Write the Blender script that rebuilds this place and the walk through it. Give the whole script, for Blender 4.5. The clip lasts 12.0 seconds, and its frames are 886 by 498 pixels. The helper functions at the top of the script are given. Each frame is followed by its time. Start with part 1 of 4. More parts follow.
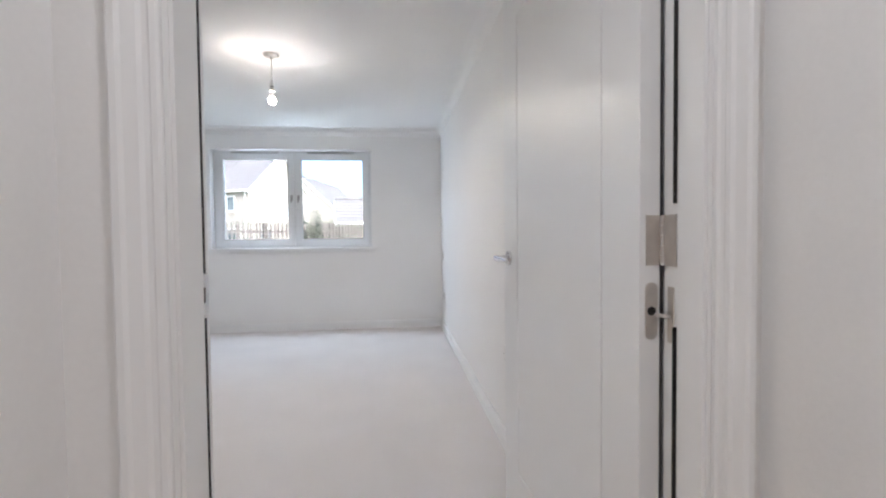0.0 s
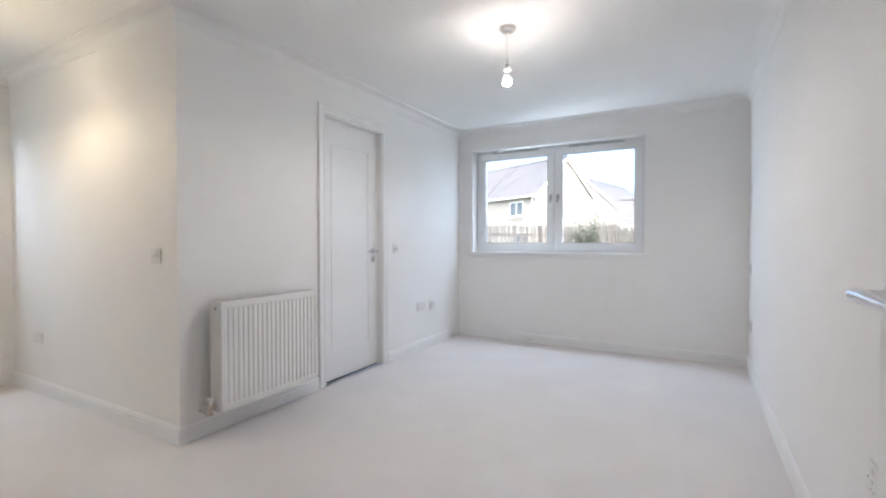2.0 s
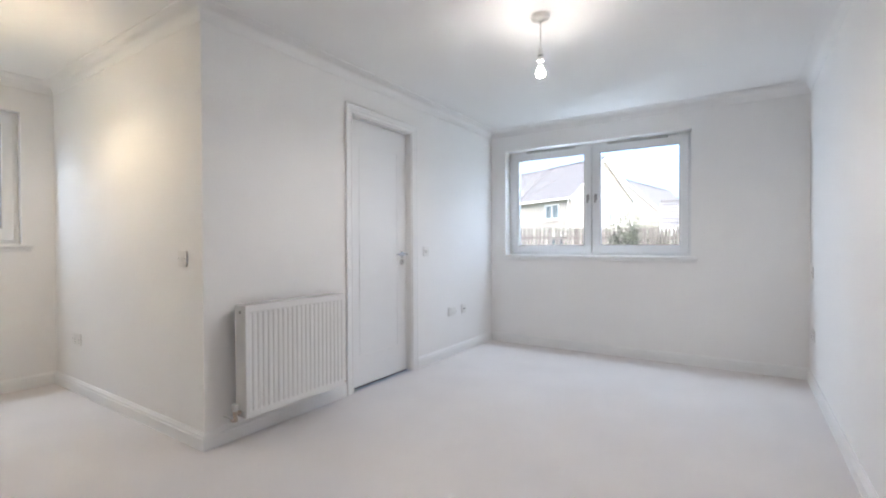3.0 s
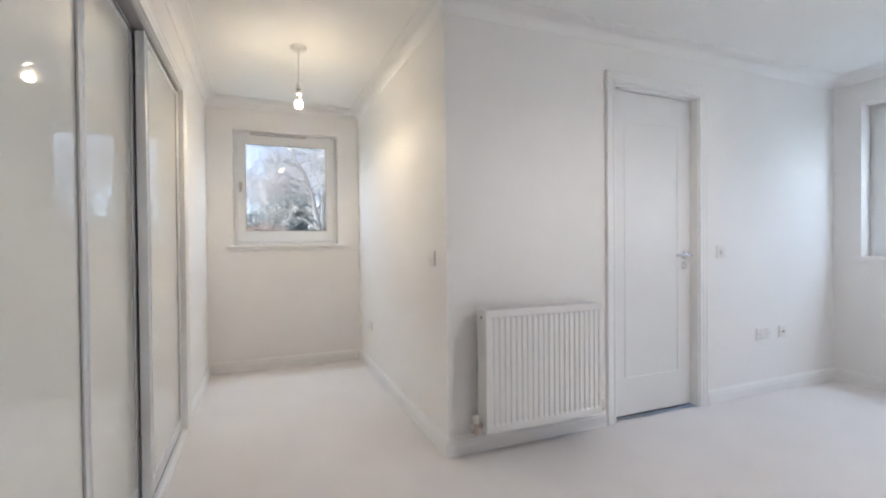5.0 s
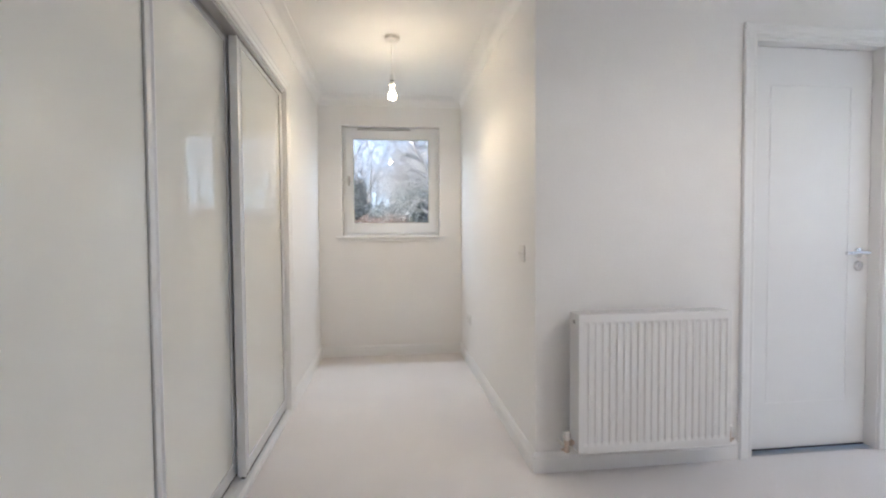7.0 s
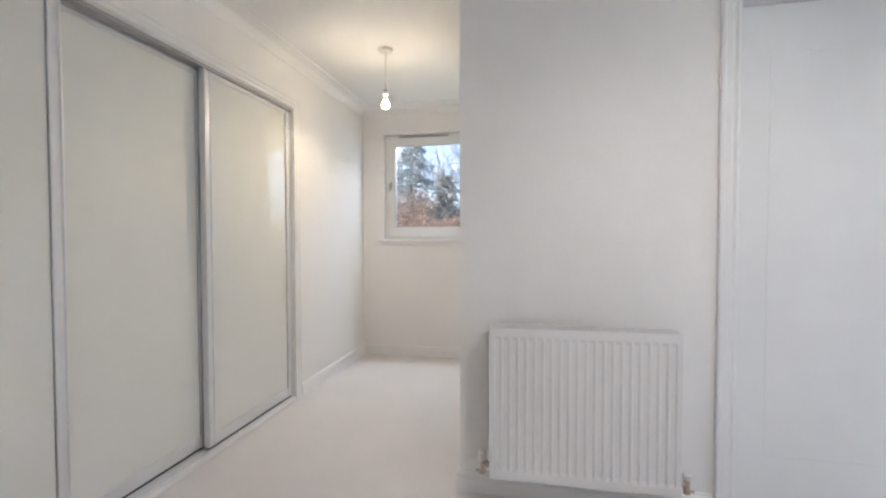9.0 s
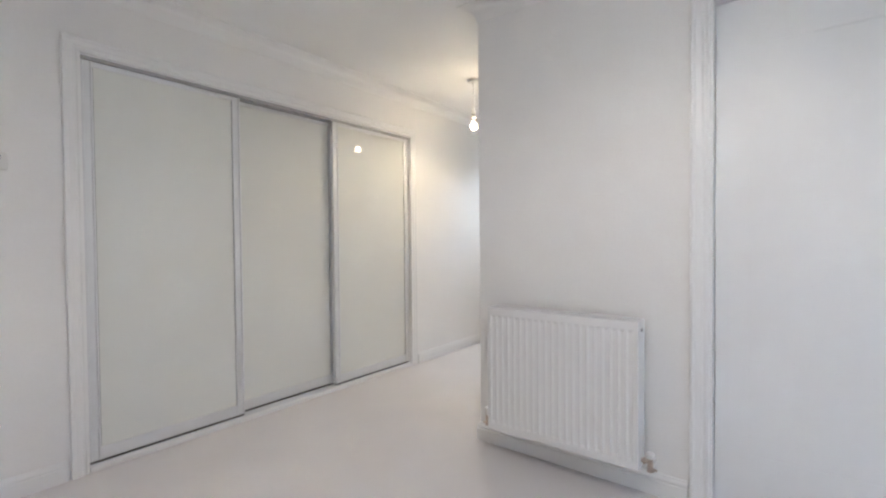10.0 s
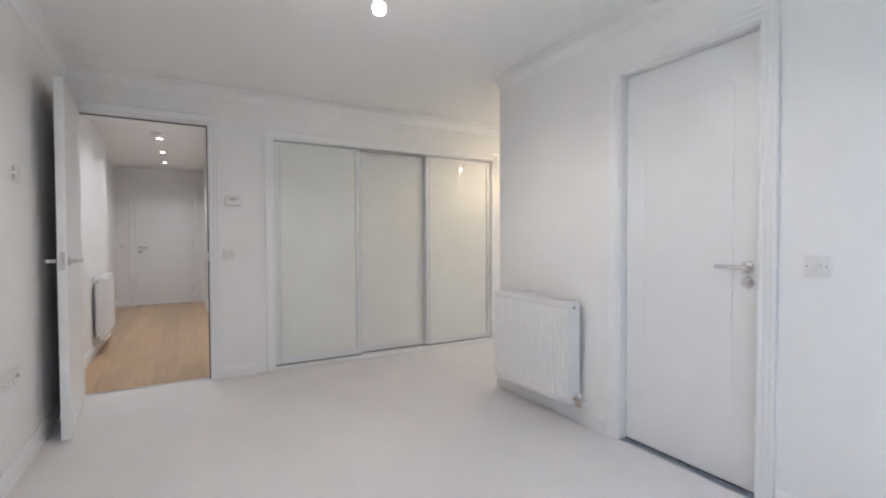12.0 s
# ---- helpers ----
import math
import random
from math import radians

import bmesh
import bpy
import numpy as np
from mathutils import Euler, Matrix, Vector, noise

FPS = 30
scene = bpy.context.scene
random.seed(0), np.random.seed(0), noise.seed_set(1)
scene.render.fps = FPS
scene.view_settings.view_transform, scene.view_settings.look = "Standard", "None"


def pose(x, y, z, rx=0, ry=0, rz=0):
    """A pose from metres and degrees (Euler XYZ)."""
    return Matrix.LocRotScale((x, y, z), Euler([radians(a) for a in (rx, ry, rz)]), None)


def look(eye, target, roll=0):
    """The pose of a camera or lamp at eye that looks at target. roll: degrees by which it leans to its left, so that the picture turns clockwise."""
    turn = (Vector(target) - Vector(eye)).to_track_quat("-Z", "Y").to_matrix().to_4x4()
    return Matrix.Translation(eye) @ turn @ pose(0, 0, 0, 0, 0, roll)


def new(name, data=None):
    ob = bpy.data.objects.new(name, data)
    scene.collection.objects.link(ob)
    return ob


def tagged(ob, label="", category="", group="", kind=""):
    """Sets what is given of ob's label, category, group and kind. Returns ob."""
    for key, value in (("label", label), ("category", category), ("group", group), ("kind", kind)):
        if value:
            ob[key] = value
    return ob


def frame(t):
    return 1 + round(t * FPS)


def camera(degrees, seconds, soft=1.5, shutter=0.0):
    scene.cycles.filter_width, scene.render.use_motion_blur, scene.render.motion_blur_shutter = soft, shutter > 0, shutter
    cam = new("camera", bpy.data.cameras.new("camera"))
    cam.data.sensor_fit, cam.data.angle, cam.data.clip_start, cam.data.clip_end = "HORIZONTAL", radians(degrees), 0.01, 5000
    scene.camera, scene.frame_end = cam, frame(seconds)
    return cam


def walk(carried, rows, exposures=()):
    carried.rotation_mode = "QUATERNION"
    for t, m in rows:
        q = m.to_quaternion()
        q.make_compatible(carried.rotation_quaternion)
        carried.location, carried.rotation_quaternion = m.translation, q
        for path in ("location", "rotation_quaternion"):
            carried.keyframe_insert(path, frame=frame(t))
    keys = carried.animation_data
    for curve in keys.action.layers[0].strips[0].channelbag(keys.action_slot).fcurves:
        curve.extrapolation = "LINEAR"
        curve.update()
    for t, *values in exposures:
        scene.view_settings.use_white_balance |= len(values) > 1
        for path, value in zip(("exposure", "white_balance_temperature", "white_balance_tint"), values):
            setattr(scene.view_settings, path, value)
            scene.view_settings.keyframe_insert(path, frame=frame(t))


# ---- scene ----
cam = camera(88.9, 12.0, soft=2.2)
PATH = [
    (0, (0.33, -0.84, 1.11), (0.543, 1.148, 1.048), -0.6),
    (0.5, (0.453, -0.578, 1.125), (0.188, 1.404, 1.064), -0.5),
    (1, (0.492, -0.357, 1.126), (-0.158, 1.534, 1.067), -0.3),
    (1.5, (0.486, -0.198, 1.134), (-0.36, 1.614, 1.076), -0.2),
    (2, (0.487, -0.123, 1.108), (-0.488, 1.623, 1.069), 0.0),
    (2.5, (0.471, -0.064, 1.115), (-0.571, 1.643, 1.075), 0.1),
    (2.7, (0.462, -0.04, 1.103), (-0.597, 1.657, 1.072), -0.0),
    (4.3, (0.301, 0.306, 1.087), (-1.284, 1.526, 1.064), -0.7),
    (4.5, (0.268, 0.349, 1.097), (-1.41, 1.437, 1.073), -0.6),
    (5, (0.197, 0.41, 1.101), (-1.655, 1.165, 1.077), -0.5),
    (5.5, (0.171, 0.463, 1.095), (-1.753, 1.009, 1.076), -0.3),
    (6, (0.148, 0.498, 1.1), (-1.804, 0.93, 1.074), -0.3),
    (6.5, (0.121, 0.549, 1.101), (-1.85, 0.886, 1.071), -0.2),
    (6.7, (0.101, 0.581, 1.121), (-1.876, 0.879, 1.072), -0.3),
    (8.3, (0.02, 1.092, 1.118), (-1.976, 0.978, 1.072), 0.2),
    (8.5, (0.007, 1.22, 1.13), (-1.985, 1.046, 1.079), 0.2),
    (9, (0.026, 1.624, 1.132), (-1.934, 1.229, 1.078), -0.1),
    (9.5, (0.097, 2.112, 1.136), (-1.73, 1.3, 1.081), -0.5),
    (10, (0.144, 2.674, 1.109), (-1.433, 1.445, 1.068), -0.5),
    (10.5, (0.14, 3.236, 1.113), (-1.184, 1.737, 1.078), -0.4),
    (11, (0.161, 3.715, 1.129), (-0.962, 2.06, 1.091), -0.2),
    (11.5, (0.177, 3.997, 1.137), (-0.857, 2.285, 1.099), -0.2),
    (12, (0.186, 4.116, 1.143), (-0.813, 2.384, 1.097), -0.2),
]
walk(cam, [(t, look(eye, target, roll)) for t, eye, target, roll in PATH], [(0, 4.11, 5780, 11), (12, 4.11, 5780, 11)])


# ---- world, sun and lamps ----
world = bpy.data.worlds.new("world")
scene.world = world
world.use_nodes = True
_nt = world.node_tree
_sky = _nt.nodes.new("ShaderNodeTexSky")
_sky.sky_type = "NISHITA"
_sky.sun_disc = False
_sky.sun_elevation = radians(38)
_sky.sun_rotation = radians(150)
_sky.air_density, _sky.dust_density, _sky.ozone_density = 0.7, 6.0, 1.0
_bg = _nt.nodes["Background"]
_bg.inputs["Strength"].default_value = 0.073
_nt.links.new(_sky.outputs["Color"], _bg.inputs["Color"])

sun = new("sun", bpy.data.lights.new("sun", "SUN"))
sun.data.energy, sun.data.angle, sun.data.color = 0.22, radians(20), (1.0, 0.96, 0.9)
sun.matrix_world = look((0, 0, 30), (-12, 16, 0))

# each bulb: place, power all round, power of an added downward spot, colour
BULBS = [((-0.50, 2.43, 2.055), 0.23, 1.50, (1.0, 0.85, 0.69)), ((-2.85, 0.66, 2.005), 0.17, 0.75, (1.0, 0.75, 0.46))]
HALL_POWER, HALL_COLOUR = 0.215, (1.0, 0.93, 0.86)
# the first, at -0.55, is unseen and added to the row of four
HALL_LIGHTS = [-0.55, -1.40, -2.37, -3.35, -4.35]
for place, round_power, down_power, tone in BULBS:
    for shape, power in (("POINT", round_power), ("SPOT", down_power)):
        lamp = new("bulb_light", bpy.data.lights.new("bulb_light", shape))
        lamp.data.energy, lamp.data.color, lamp.data.shadow_soft_size = power, tone, 0.024
        lamp.location = place
        # the spot is an added fill for walls and floor that spares the ceiling
        if shape == "SPOT":
            lamp.data.spot_size, lamp.data.spot_blend = radians(180), 0.5
for hy in HALL_LIGHTS:
    lamp = new("downlight_lamp", bpy.data.lights.new("downlight_lamp", "AREA"))
    lamp.data.shape, lamp.data.size = "DISK", 0.06
    lamp.data.energy, lamp.data.color, lamp.data.spread = HALL_POWER, HALL_COLOUR, radians(130)
    lamp.location = (0.41, hy, 2.360)
# added lamps for the sky's light, in both window openings' heads and jambs
for name, eye, target, wide, tall, power in (("window_light_north", (-0.84, 4.855, 2.095), (-0.84, 4.25, 1.55), 1.60, 0.10, 1.0),
                                             ("window_light_jamb", (-1.752, 4.84, 1.40), (0.9, 2.0, 0.9), 0.05, 0.60, 1.15),
                                             ("window_light_jamb", (0.012, 4.862, 1.40), (-1.9, 2.2, 0.9), 0.05, 0.60, 0.18),
                                             ("window_light_west", (-4.32, 0.655, 2.085), (-3.7, 0.655, 1.55), 0.70, 0.10, 0.65)):
    lamp = new(name, bpy.data.lights.new(name, "AREA"))
    lamp.data.shape, lamp.data.size, lamp.data.size_y = "RECTANGLE", wide, tall
    lamp.data.energy, lamp.data.color = power, (0.84, 0.93, 1.0)
    lamp.matrix_world = look(eye, target)


# ---- materials ----
def material(name, colour, rough=0.5, metal=0.0, grain=0.0, grain_scale=200.0, vary=0.0, vary_scale=2.0, bump=0.0,
             bump_scale=300.0, coat=0.0, by_object=0.0, rough_vary=0.0, spec=0.5):
    m = bpy.data.materials.new(name)
    m.use_nodes = True
    nt = m.node_tree
    b = nt.nodes["Principled BSDF"]
    b.inputs["Base Color"].default_value = (*colour, 1)
    b.inputs["Roughness"].default_value = rough
    b.inputs["Metallic"].default_value = metal
    b.inputs["Coat Weight"].default_value = coat
    b.inputs["Coat Roughness"].default_value = 0.03
    b.inputs["Specular IOR Level"].default_value = spec
    co = nt.nodes.new("ShaderNodeTexCoord")
    last = None

    def noise_node(scale, detail=3.0):
        n = nt.nodes.new("ShaderNodeTexNoise")
        n.inputs["Scale"].default_value, n.inputs["Detail"].default_value = scale, detail
        nt.links.new(co.outputs["Object"], n.inputs["Vector"])
        return n

    def scaled(value, amount, before):
        """Multiplies the colour by 1 +- amount, following value (0 to 1)."""
        r = nt.nodes.new("ShaderNodeMapRange")
        r.inputs["To Min"].default_value, r.inputs["To Max"].default_value = 1 - amount, 1 + amount
        r.inputs["From Min"].default_value, r.inputs["From Max"].default_value = 0.25, 0.75
        nt.links.new(value, r.inputs["Value"])
        mul = nt.nodes.new("ShaderNodeVectorMath")
        mul.operation = "SCALE"
        if before is None:
            mul.inputs[0].default_value = colour
        else:
            nt.links.new(before, mul.inputs[0])
        nt.links.new(r.outputs[0], mul.inputs["Scale"])
        return mul.outputs[0]

    if vary:
        last = scaled(noise_node(vary_scale).outputs["Fac"], vary, last)
    if grain:
        last = scaled(noise_node(grain_scale, 2.0).outputs["Fac"], grain, last)
    if by_object:
        last = scaled(nt.nodes.new("ShaderNodeObjectInfo").outputs["Random"], by_object, last)
    if last is not None:
        nt.links.new(last, b.inputs["Base Color"])
    if rough_vary:
        r = nt.nodes.new("ShaderNodeMapRange")
        r.inputs["To Min"].default_value, r.inputs["To Max"].default_value = rough - rough_vary, rough + rough_vary
        nt.links.new(noise_node(4.0).outputs["Fac"], r.inputs["Value"])
        nt.links.new(r.outputs[0], b.inputs["Roughness"])
    if bump:
        bn = nt.nodes.new("ShaderNodeBump")
        bn.inputs["Strength"].default_value = bump
        bn.inputs["Distance"].default_value = 0.002
        nt.links.new(noise_node(bump_scale, 4.0).outputs["Fac"], bn.inputs["Height"])
        nt.links.new(bn.outputs["Normal"], b.inputs["Normal"])
    return m


PAINT = material("wall_paint", (0.880, 0.872, 0.863), 0.62, vary=0.015, vary_scale=1.3, grain=0.012, grain_scale=90, bump=0.12, bump_scale=220)
CEILING = material("ceiling_paint", (0.885, 0.883, 0.876), 0.8, vary=0.015, vary_scale=1.0, bump=0.1, bump_scale=160)
GLOSS = material("satin_white", (0.87, 0.87, 0.868), 0.36, vary=0.01, vary_scale=3)
DOORWHITE = material("door_white", (0.855, 0.858, 0.862), 0.38, vary=0.012, vary_scale=2)
CARPET = material("carpet_pile", (0.78, 0.752, 0.745), 0.95, vary=0.035, vary_scale=2.2, grain=0.13, grain_scale=260, bump=0.8, bump_scale=330, spec=0.1)
ALU = material("brushed_aluminium", (0.76, 0.77, 0.785), 0.42, 0.35, vary=0.03, vary_scale=6, rough_vary=0.05)
ALU_DARK = material("track_grey", (0.45, 0.45, 0.46), 0.45, 0.4, vary=0.05)
# near-black that stands for the shade between bottom track and sliding doors
TRACK_DARK = material("shadowed_track", (0.07, 0.07, 0.072), 0.5, 0.3, vary=0.08, vary_scale=20)
PANEL = material("back_painted_glass", (0.79, 0.80, 0.765), 0.02, vary=0.006, vary_scale=1.0, coat=0.45, spec=0.5)
CHROME = material("satin_chrome", (0.72, 0.72, 0.73), 0.18, 1.0, rough_vary=0.05)
DARKSTEEL = material("handle_steel", (0.36, 0.355, 0.35), 0.35, 1.0, vary=0.05, vary_scale=40)
STEEL = material("brushed_steel", (0.66, 0.63, 0.60), 0.38, 1.0, vary=0.05, vary_scale=40)
SEAL = material("black_rubber", (0.012, 0.011, 0.011), 0.6, vary=0.1, vary_scale=30)
UPVC = material("white_upvc", (0.83, 0.84, 0.85), 0.22, vary=0.008, rough_vary=0.04)
PLASTIC = material("white_plastic", (0.80, 0.79, 0.77), 0.28, vary=0.01)
STATGLASS = material("display_glass", (0.50, 0.53, 0.55), 0.12, vary=0.02)
GREYPLASTIC = material("grey_plastic", (0.36, 0.36, 0.35), 0.4, vary=0.03)
SLOT = material("vent_slot", (0.16, 0.16, 0.165), 0.6, vary=0.05)
RADIATOR = material("radiator_enamel", (0.84, 0.84, 0.84), 0.22, vary=0.008, rough_vary=0.04)
BRASS = material("nickel_brass", (0.55, 0.46, 0.40), 0.3, 1.0, vary=0.08, vary_scale=50)
CARCASS = material("wardrobe_board", (0.62, 0.60, 0.56), 0.5, vary=0.03)
RENDERWALL = material("roughcast_render", (0.28, 0.264, 0.24), 0.9, vary=0.05, vary_scale=0.6, grain=0.06, grain_scale=30, bump=0.4, bump_scale=60)
STONEWALL = material("cast_stone", (0.34, 0.31, 0.27), 0.9, vary=0.08, vary_scale=1.2, grain=0.08, grain_scale=12)
ROOFTILE = material("concrete_roof_tile", (0.125, 0.122, 0.125), 0.85, vary=0.10, vary_scale=1.5, grain=0.08, grain_scale=20, by_object=0.04)
FENCEWOOD = material("weathered_fence_wood", (0.082, 0.075, 0.07), 0.85, vary=0.12, vary_scale=3, grain=0.15, grain_scale=60, by_object=0.14)
FENCENEW = material("brown_fence_panel", (0.10, 0.074, 0.056), 0.8, vary=0.12, vary_scale=3, grain=0.12, grain_scale=60, by_object=0.12)
BARK = material("grey_bark", (0.115, 0.112, 0.11), 0.95, vary=0.2, vary_scale=3, grain=0.2, grain_scale=25, bump=0.6, bump_scale=25)
TWIG = material("bare_twig", (0.19, 0.184, 0.182), 0.95, vary=0.2, vary_scale=2)
NEEDLE = material("conifer_needles", (0.165, 0.185, 0.185), 0.8, vary=0.3, vary_scale=1.0, grain=0.25, grain_scale=6)
LEAF = material("shrub_leaf", (0.105, 0.115, 0.085), 0.7, vary=0.3, vary_scale=2.0, grain=0.25, grain_scale=9)
RUSSET = material("russet_leaf", (0.18, 0.125, 0.098), 0.8, vary=0.3, vary_scale=1.2, grain=0.25, grain_scale=8)
GRASS = material("lawn_grass", (0.075, 0.105, 0.045), 0.95, vary=0.25, vary_scale=0.4, grain=0.25, grain_scale=20)
WINDOWDARK = material("far_window_pane", (0.09, 0.12, 0.14), 0.08, vary=0.1, coat=0.6)


def oak_material():
    m = material("oak_laminate", (0.45, 0.29, 0.165), 0.30, rough_vary=0.06)
    nt = m.node_tree
    b = nt.nodes["Principled BSDF"]
    co, info = nt.nodes.new("ShaderNodeTexCoord"), nt.nodes.new("ShaderNodeObjectInfo")
    mp = nt.nodes.new("ShaderNodeMapping")
    mp.inputs["Scale"].default_value = (38, 2.2, 10)
    off = nt.nodes.new("ShaderNodeVectorMath")
    off.operation = "SCALE"
    off.inputs[0].default_value = (40, 30, 0)
    nt.links.new(info.outputs["Random"], off.inputs["Scale"])
    nt.links.new(co.outputs["Object"], mp.inputs["Vector"])
    nt.links.new(off.outputs[0], mp.inputs["Location"])
    n = nt.nodes.new("ShaderNodeTexNoise")
    n.inputs["Scale"].default_value, n.inputs["Detail"].default_value, n.inputs["Distortion"].default_value = 1.0, 6, 0.7
    nt.links.new(mp.outputs[0], n.inputs["Vector"])
    ramp = nt.nodes.new("ShaderNodeValToRGB")
    ramp.color_ramp.elements[0].position, ramp.color_ramp.elements[0].color = 0.25, (0.42, 0.28, 0.15, 1)
    ramp.color_ramp.elements[1].position, ramp.color_ramp.elements[1].color = 0.75, (0.55, 0.385, 0.225, 1)
    nt.links.new(n.outputs["Fac"], ramp.inputs["Fac"])
    r = nt.nodes.new("ShaderNodeMapRange")
    r.inputs["To Min"].default_value, r.inputs["To Max"].default_value = 0.86, 1.12
    nt.links.new(info.outputs["Random"], r.inputs["Value"])
    mul = nt.nodes.new("ShaderNodeVectorMath")
    mul.operation = "SCALE"
    nt.links.new(ramp.outputs["Color"], mul.inputs[0])
    nt.links.new(r.outputs[0], mul.inputs["Scale"])
    nt.links.new(mul.outputs[0], b.inputs["Base Color"])
    return m


OAK = oak_material()


def let_light_through(m, share_):
    """Thin leaves pass part of the daylight on."""
    nt = m.node_tree
    b, out = nt.nodes["Principled BSDF"], nt.nodes["Material Output"]
    thin, mix = nt.nodes.new("ShaderNodeBsdfTranslucent"), nt.nodes.new("ShaderNodeMixShader")
    mix.inputs["Fac"].default_value = share_
    nt.links.new(b.inputs["Base Color"].links[0].from_socket, thin.inputs["Color"])
    nt.links.new(b.outputs[0], mix.inputs[1])
    nt.links.new(thin.outputs[0], mix.inputs[2])
    nt.links.new(mix.outputs[0], out.inputs["Surface"])


for leafy in (NEEDLE, LEAF, RUSSET):
    let_light_through(leafy, 0.5)


def glass_material(name, tint=(1, 1, 1)):
    m = bpy.data.materials.new(name)
    m.use_nodes = True
    b = m.node_tree.nodes["Principled BSDF"]
    b.inputs["Base Color"].default_value = (*tint, 1)
    b.inputs["Transmission Weight"].default_value = 1.0
    b.inputs["Roughness"].default_value = 0.0
    b.inputs["IOR"].default_value = 1.45
    return m


GLASS = glass_material("window_glass", (0.76, 0.785, 0.78))
BULBGLASS = glass_material("bulb_glass")


def glow_material(name, colour, strength):
    m = bpy.data.materials.new(name)
    m.use_nodes = True
    b = m.node_tree.nodes["Principled BSDF"]
    b.inputs["Emission Color"].default_value = (*colour, 1)
    b.inputs["Emission Strength"].default_value = strength
    return m


# ---- mesh helpers ----
def part(name, bm, mat, parent=None, label="", smooth=False):
    """Links a bmesh as one mesh object, in the frame of its parent."""
    me = bpy.data.meshes.new(name)
    bmesh.ops.recalc_face_normals(bm, faces=bm.faces)
    bm.to_mesh(me)
    bm.free()
    me.materials.append(mat)
    if smooth:
        me.polygons.foreach_set("use_smooth", [True] * len(me.polygons))
        me.set_sharp_from_angle(angle=radians(38))
    ob = new(name, me)
    if parent is not None:
        ob.parent = parent
    if label:
        tagged(ob, label)
    return ob


def share(name, source, parent, m):
    """Another piece on the same mesh as source."""
    ob = new(name, source.data)
    ob.parent = parent
    ob.matrix_local = m
    return ob


def thing(name, m, label, category, group="", kind=""):
    ob = new(name)
    ob.empty_display_size = 0.1
    ob.matrix_world = m
    return tagged(ob, label, category, group, kind)


def box(bm, x0, x1, y0, y1, z0, z1, bevel=0.0, seg=2):
    vs = [bm.verts.new((x, y, z)) for x in (x0, x1) for y in (y0, y1) for z in (z0, z1)]
    fs = [bm.faces.new([vs[i] for i in f]) for f in ((0, 1, 3, 2), (4, 6, 7, 5), (0, 4, 5, 1), (2, 3, 7, 6), (0, 2, 6, 4), (1, 5, 7, 3))]
    if bevel:
        edges = list({e for f in fs for e in f.edges})
        bmesh.ops.bevel(bm, geom=edges, offset=bevel, segments=seg, profile=0.6, affect="EDGES")
    return bm


def boxed(*args, **kw):
    return box(bmesh.new(), *args, **kw)


def tube(bm, p0, p1, r0, r1=None, seg=12, cap=True):
    """A tapered cylinder from p0 to p1."""
    r1 = r0 if r1 is None else r1
    p0, p1 = Vector(p0), Vector(p1)
    q = (p1 - p0).to_track_quat("Z", "Y")
    rings = []
    for p, r in ((p0, r0), (p1, r1)):
        rings.append([bm.verts.new(p + q @ Vector((r * math.cos(2 * math.pi * i / seg), r * math.sin(2 * math.pi * i / seg), 0))) for i in range(seg)])
    for i in range(seg):
        j = (i + 1) % seg
        bm.faces.new((rings[0][i], rings[0][j], rings[1][j], rings[1][i]))
    if cap:
        bm.faces.new(rings[0][::-1])
        bm.faces.new(rings[1])
    return bm


def lathe(bm, profile, centre=(0, 0, 0), axis="Z", seg=24):
    """Turns (radius, height) pairs round an axis through centre."""
    turn = {"Z": Matrix.Identity(3), "Y": Matrix.Rotation(radians(-90), 3, "X"), "X": Matrix.Rotation(radians(90), 3, "Y")}[axis]
    rings = []
    for r, h in profile:
        rings.append([bm.verts.new(Vector(centre) + turn @ Vector((max(r, 1e-4) * math.cos(2 * math.pi * i / seg), max(r, 1e-4) * math.sin(2 * math.pi * i / seg), h))) for i in range(seg)])
    for a, b in zip(rings, rings[1:]):
        for i in range(seg):
            j = (i + 1) % seg
            bm.faces.new((a[i], a[j], b[j], b[i]))
    bm.faces.new(rings[0][::-1])
    bm.faces.new(rings[-1])
    return bm


def relief(bm, us, vs, depth, place):
    """A stepped sheet: each cell of the grid lies at its depth (None: a hole), with risers between unlike cells."""
    made = {}

    def vert(u, v, d):
        key = (round(u, 5), round(v, 5), round(d, 5))
        if key not in made:
            made[key] = bm.verts.new(place(u, v, d))
        return made[key]

    nu, nv = len(us) - 1, len(vs) - 1
    grid = [[depth((us[i] + us[i + 1]) / 2, (vs[j] + vs[j + 1]) / 2) for j in range(nv)] for i in range(nu)]
    for i in range(nu):
        for j in range(nv):
            d = grid[i][j]
            if d is None:
                continue
            a, b, c, e = us[i], us[i + 1], vs[j], vs[j + 1]
            bm.faces.new([vert(a, c, d), vert(b, c, d), vert(b, e, d), vert(a, e, d)])
            for k, l, p, q in ((i + 1, j, (b, c), (b, e)), (i, j + 1, (a, e), (b, e))):
                if k < nu and l < nv and grid[k][l] is not None and abs(grid[k][l] - d) > 1e-6:
                    o = grid[k][l]
                    bm.faces.new([vert(*p, d), vert(*q, d), vert(*q, o), vert(*p, o)])
    return bm


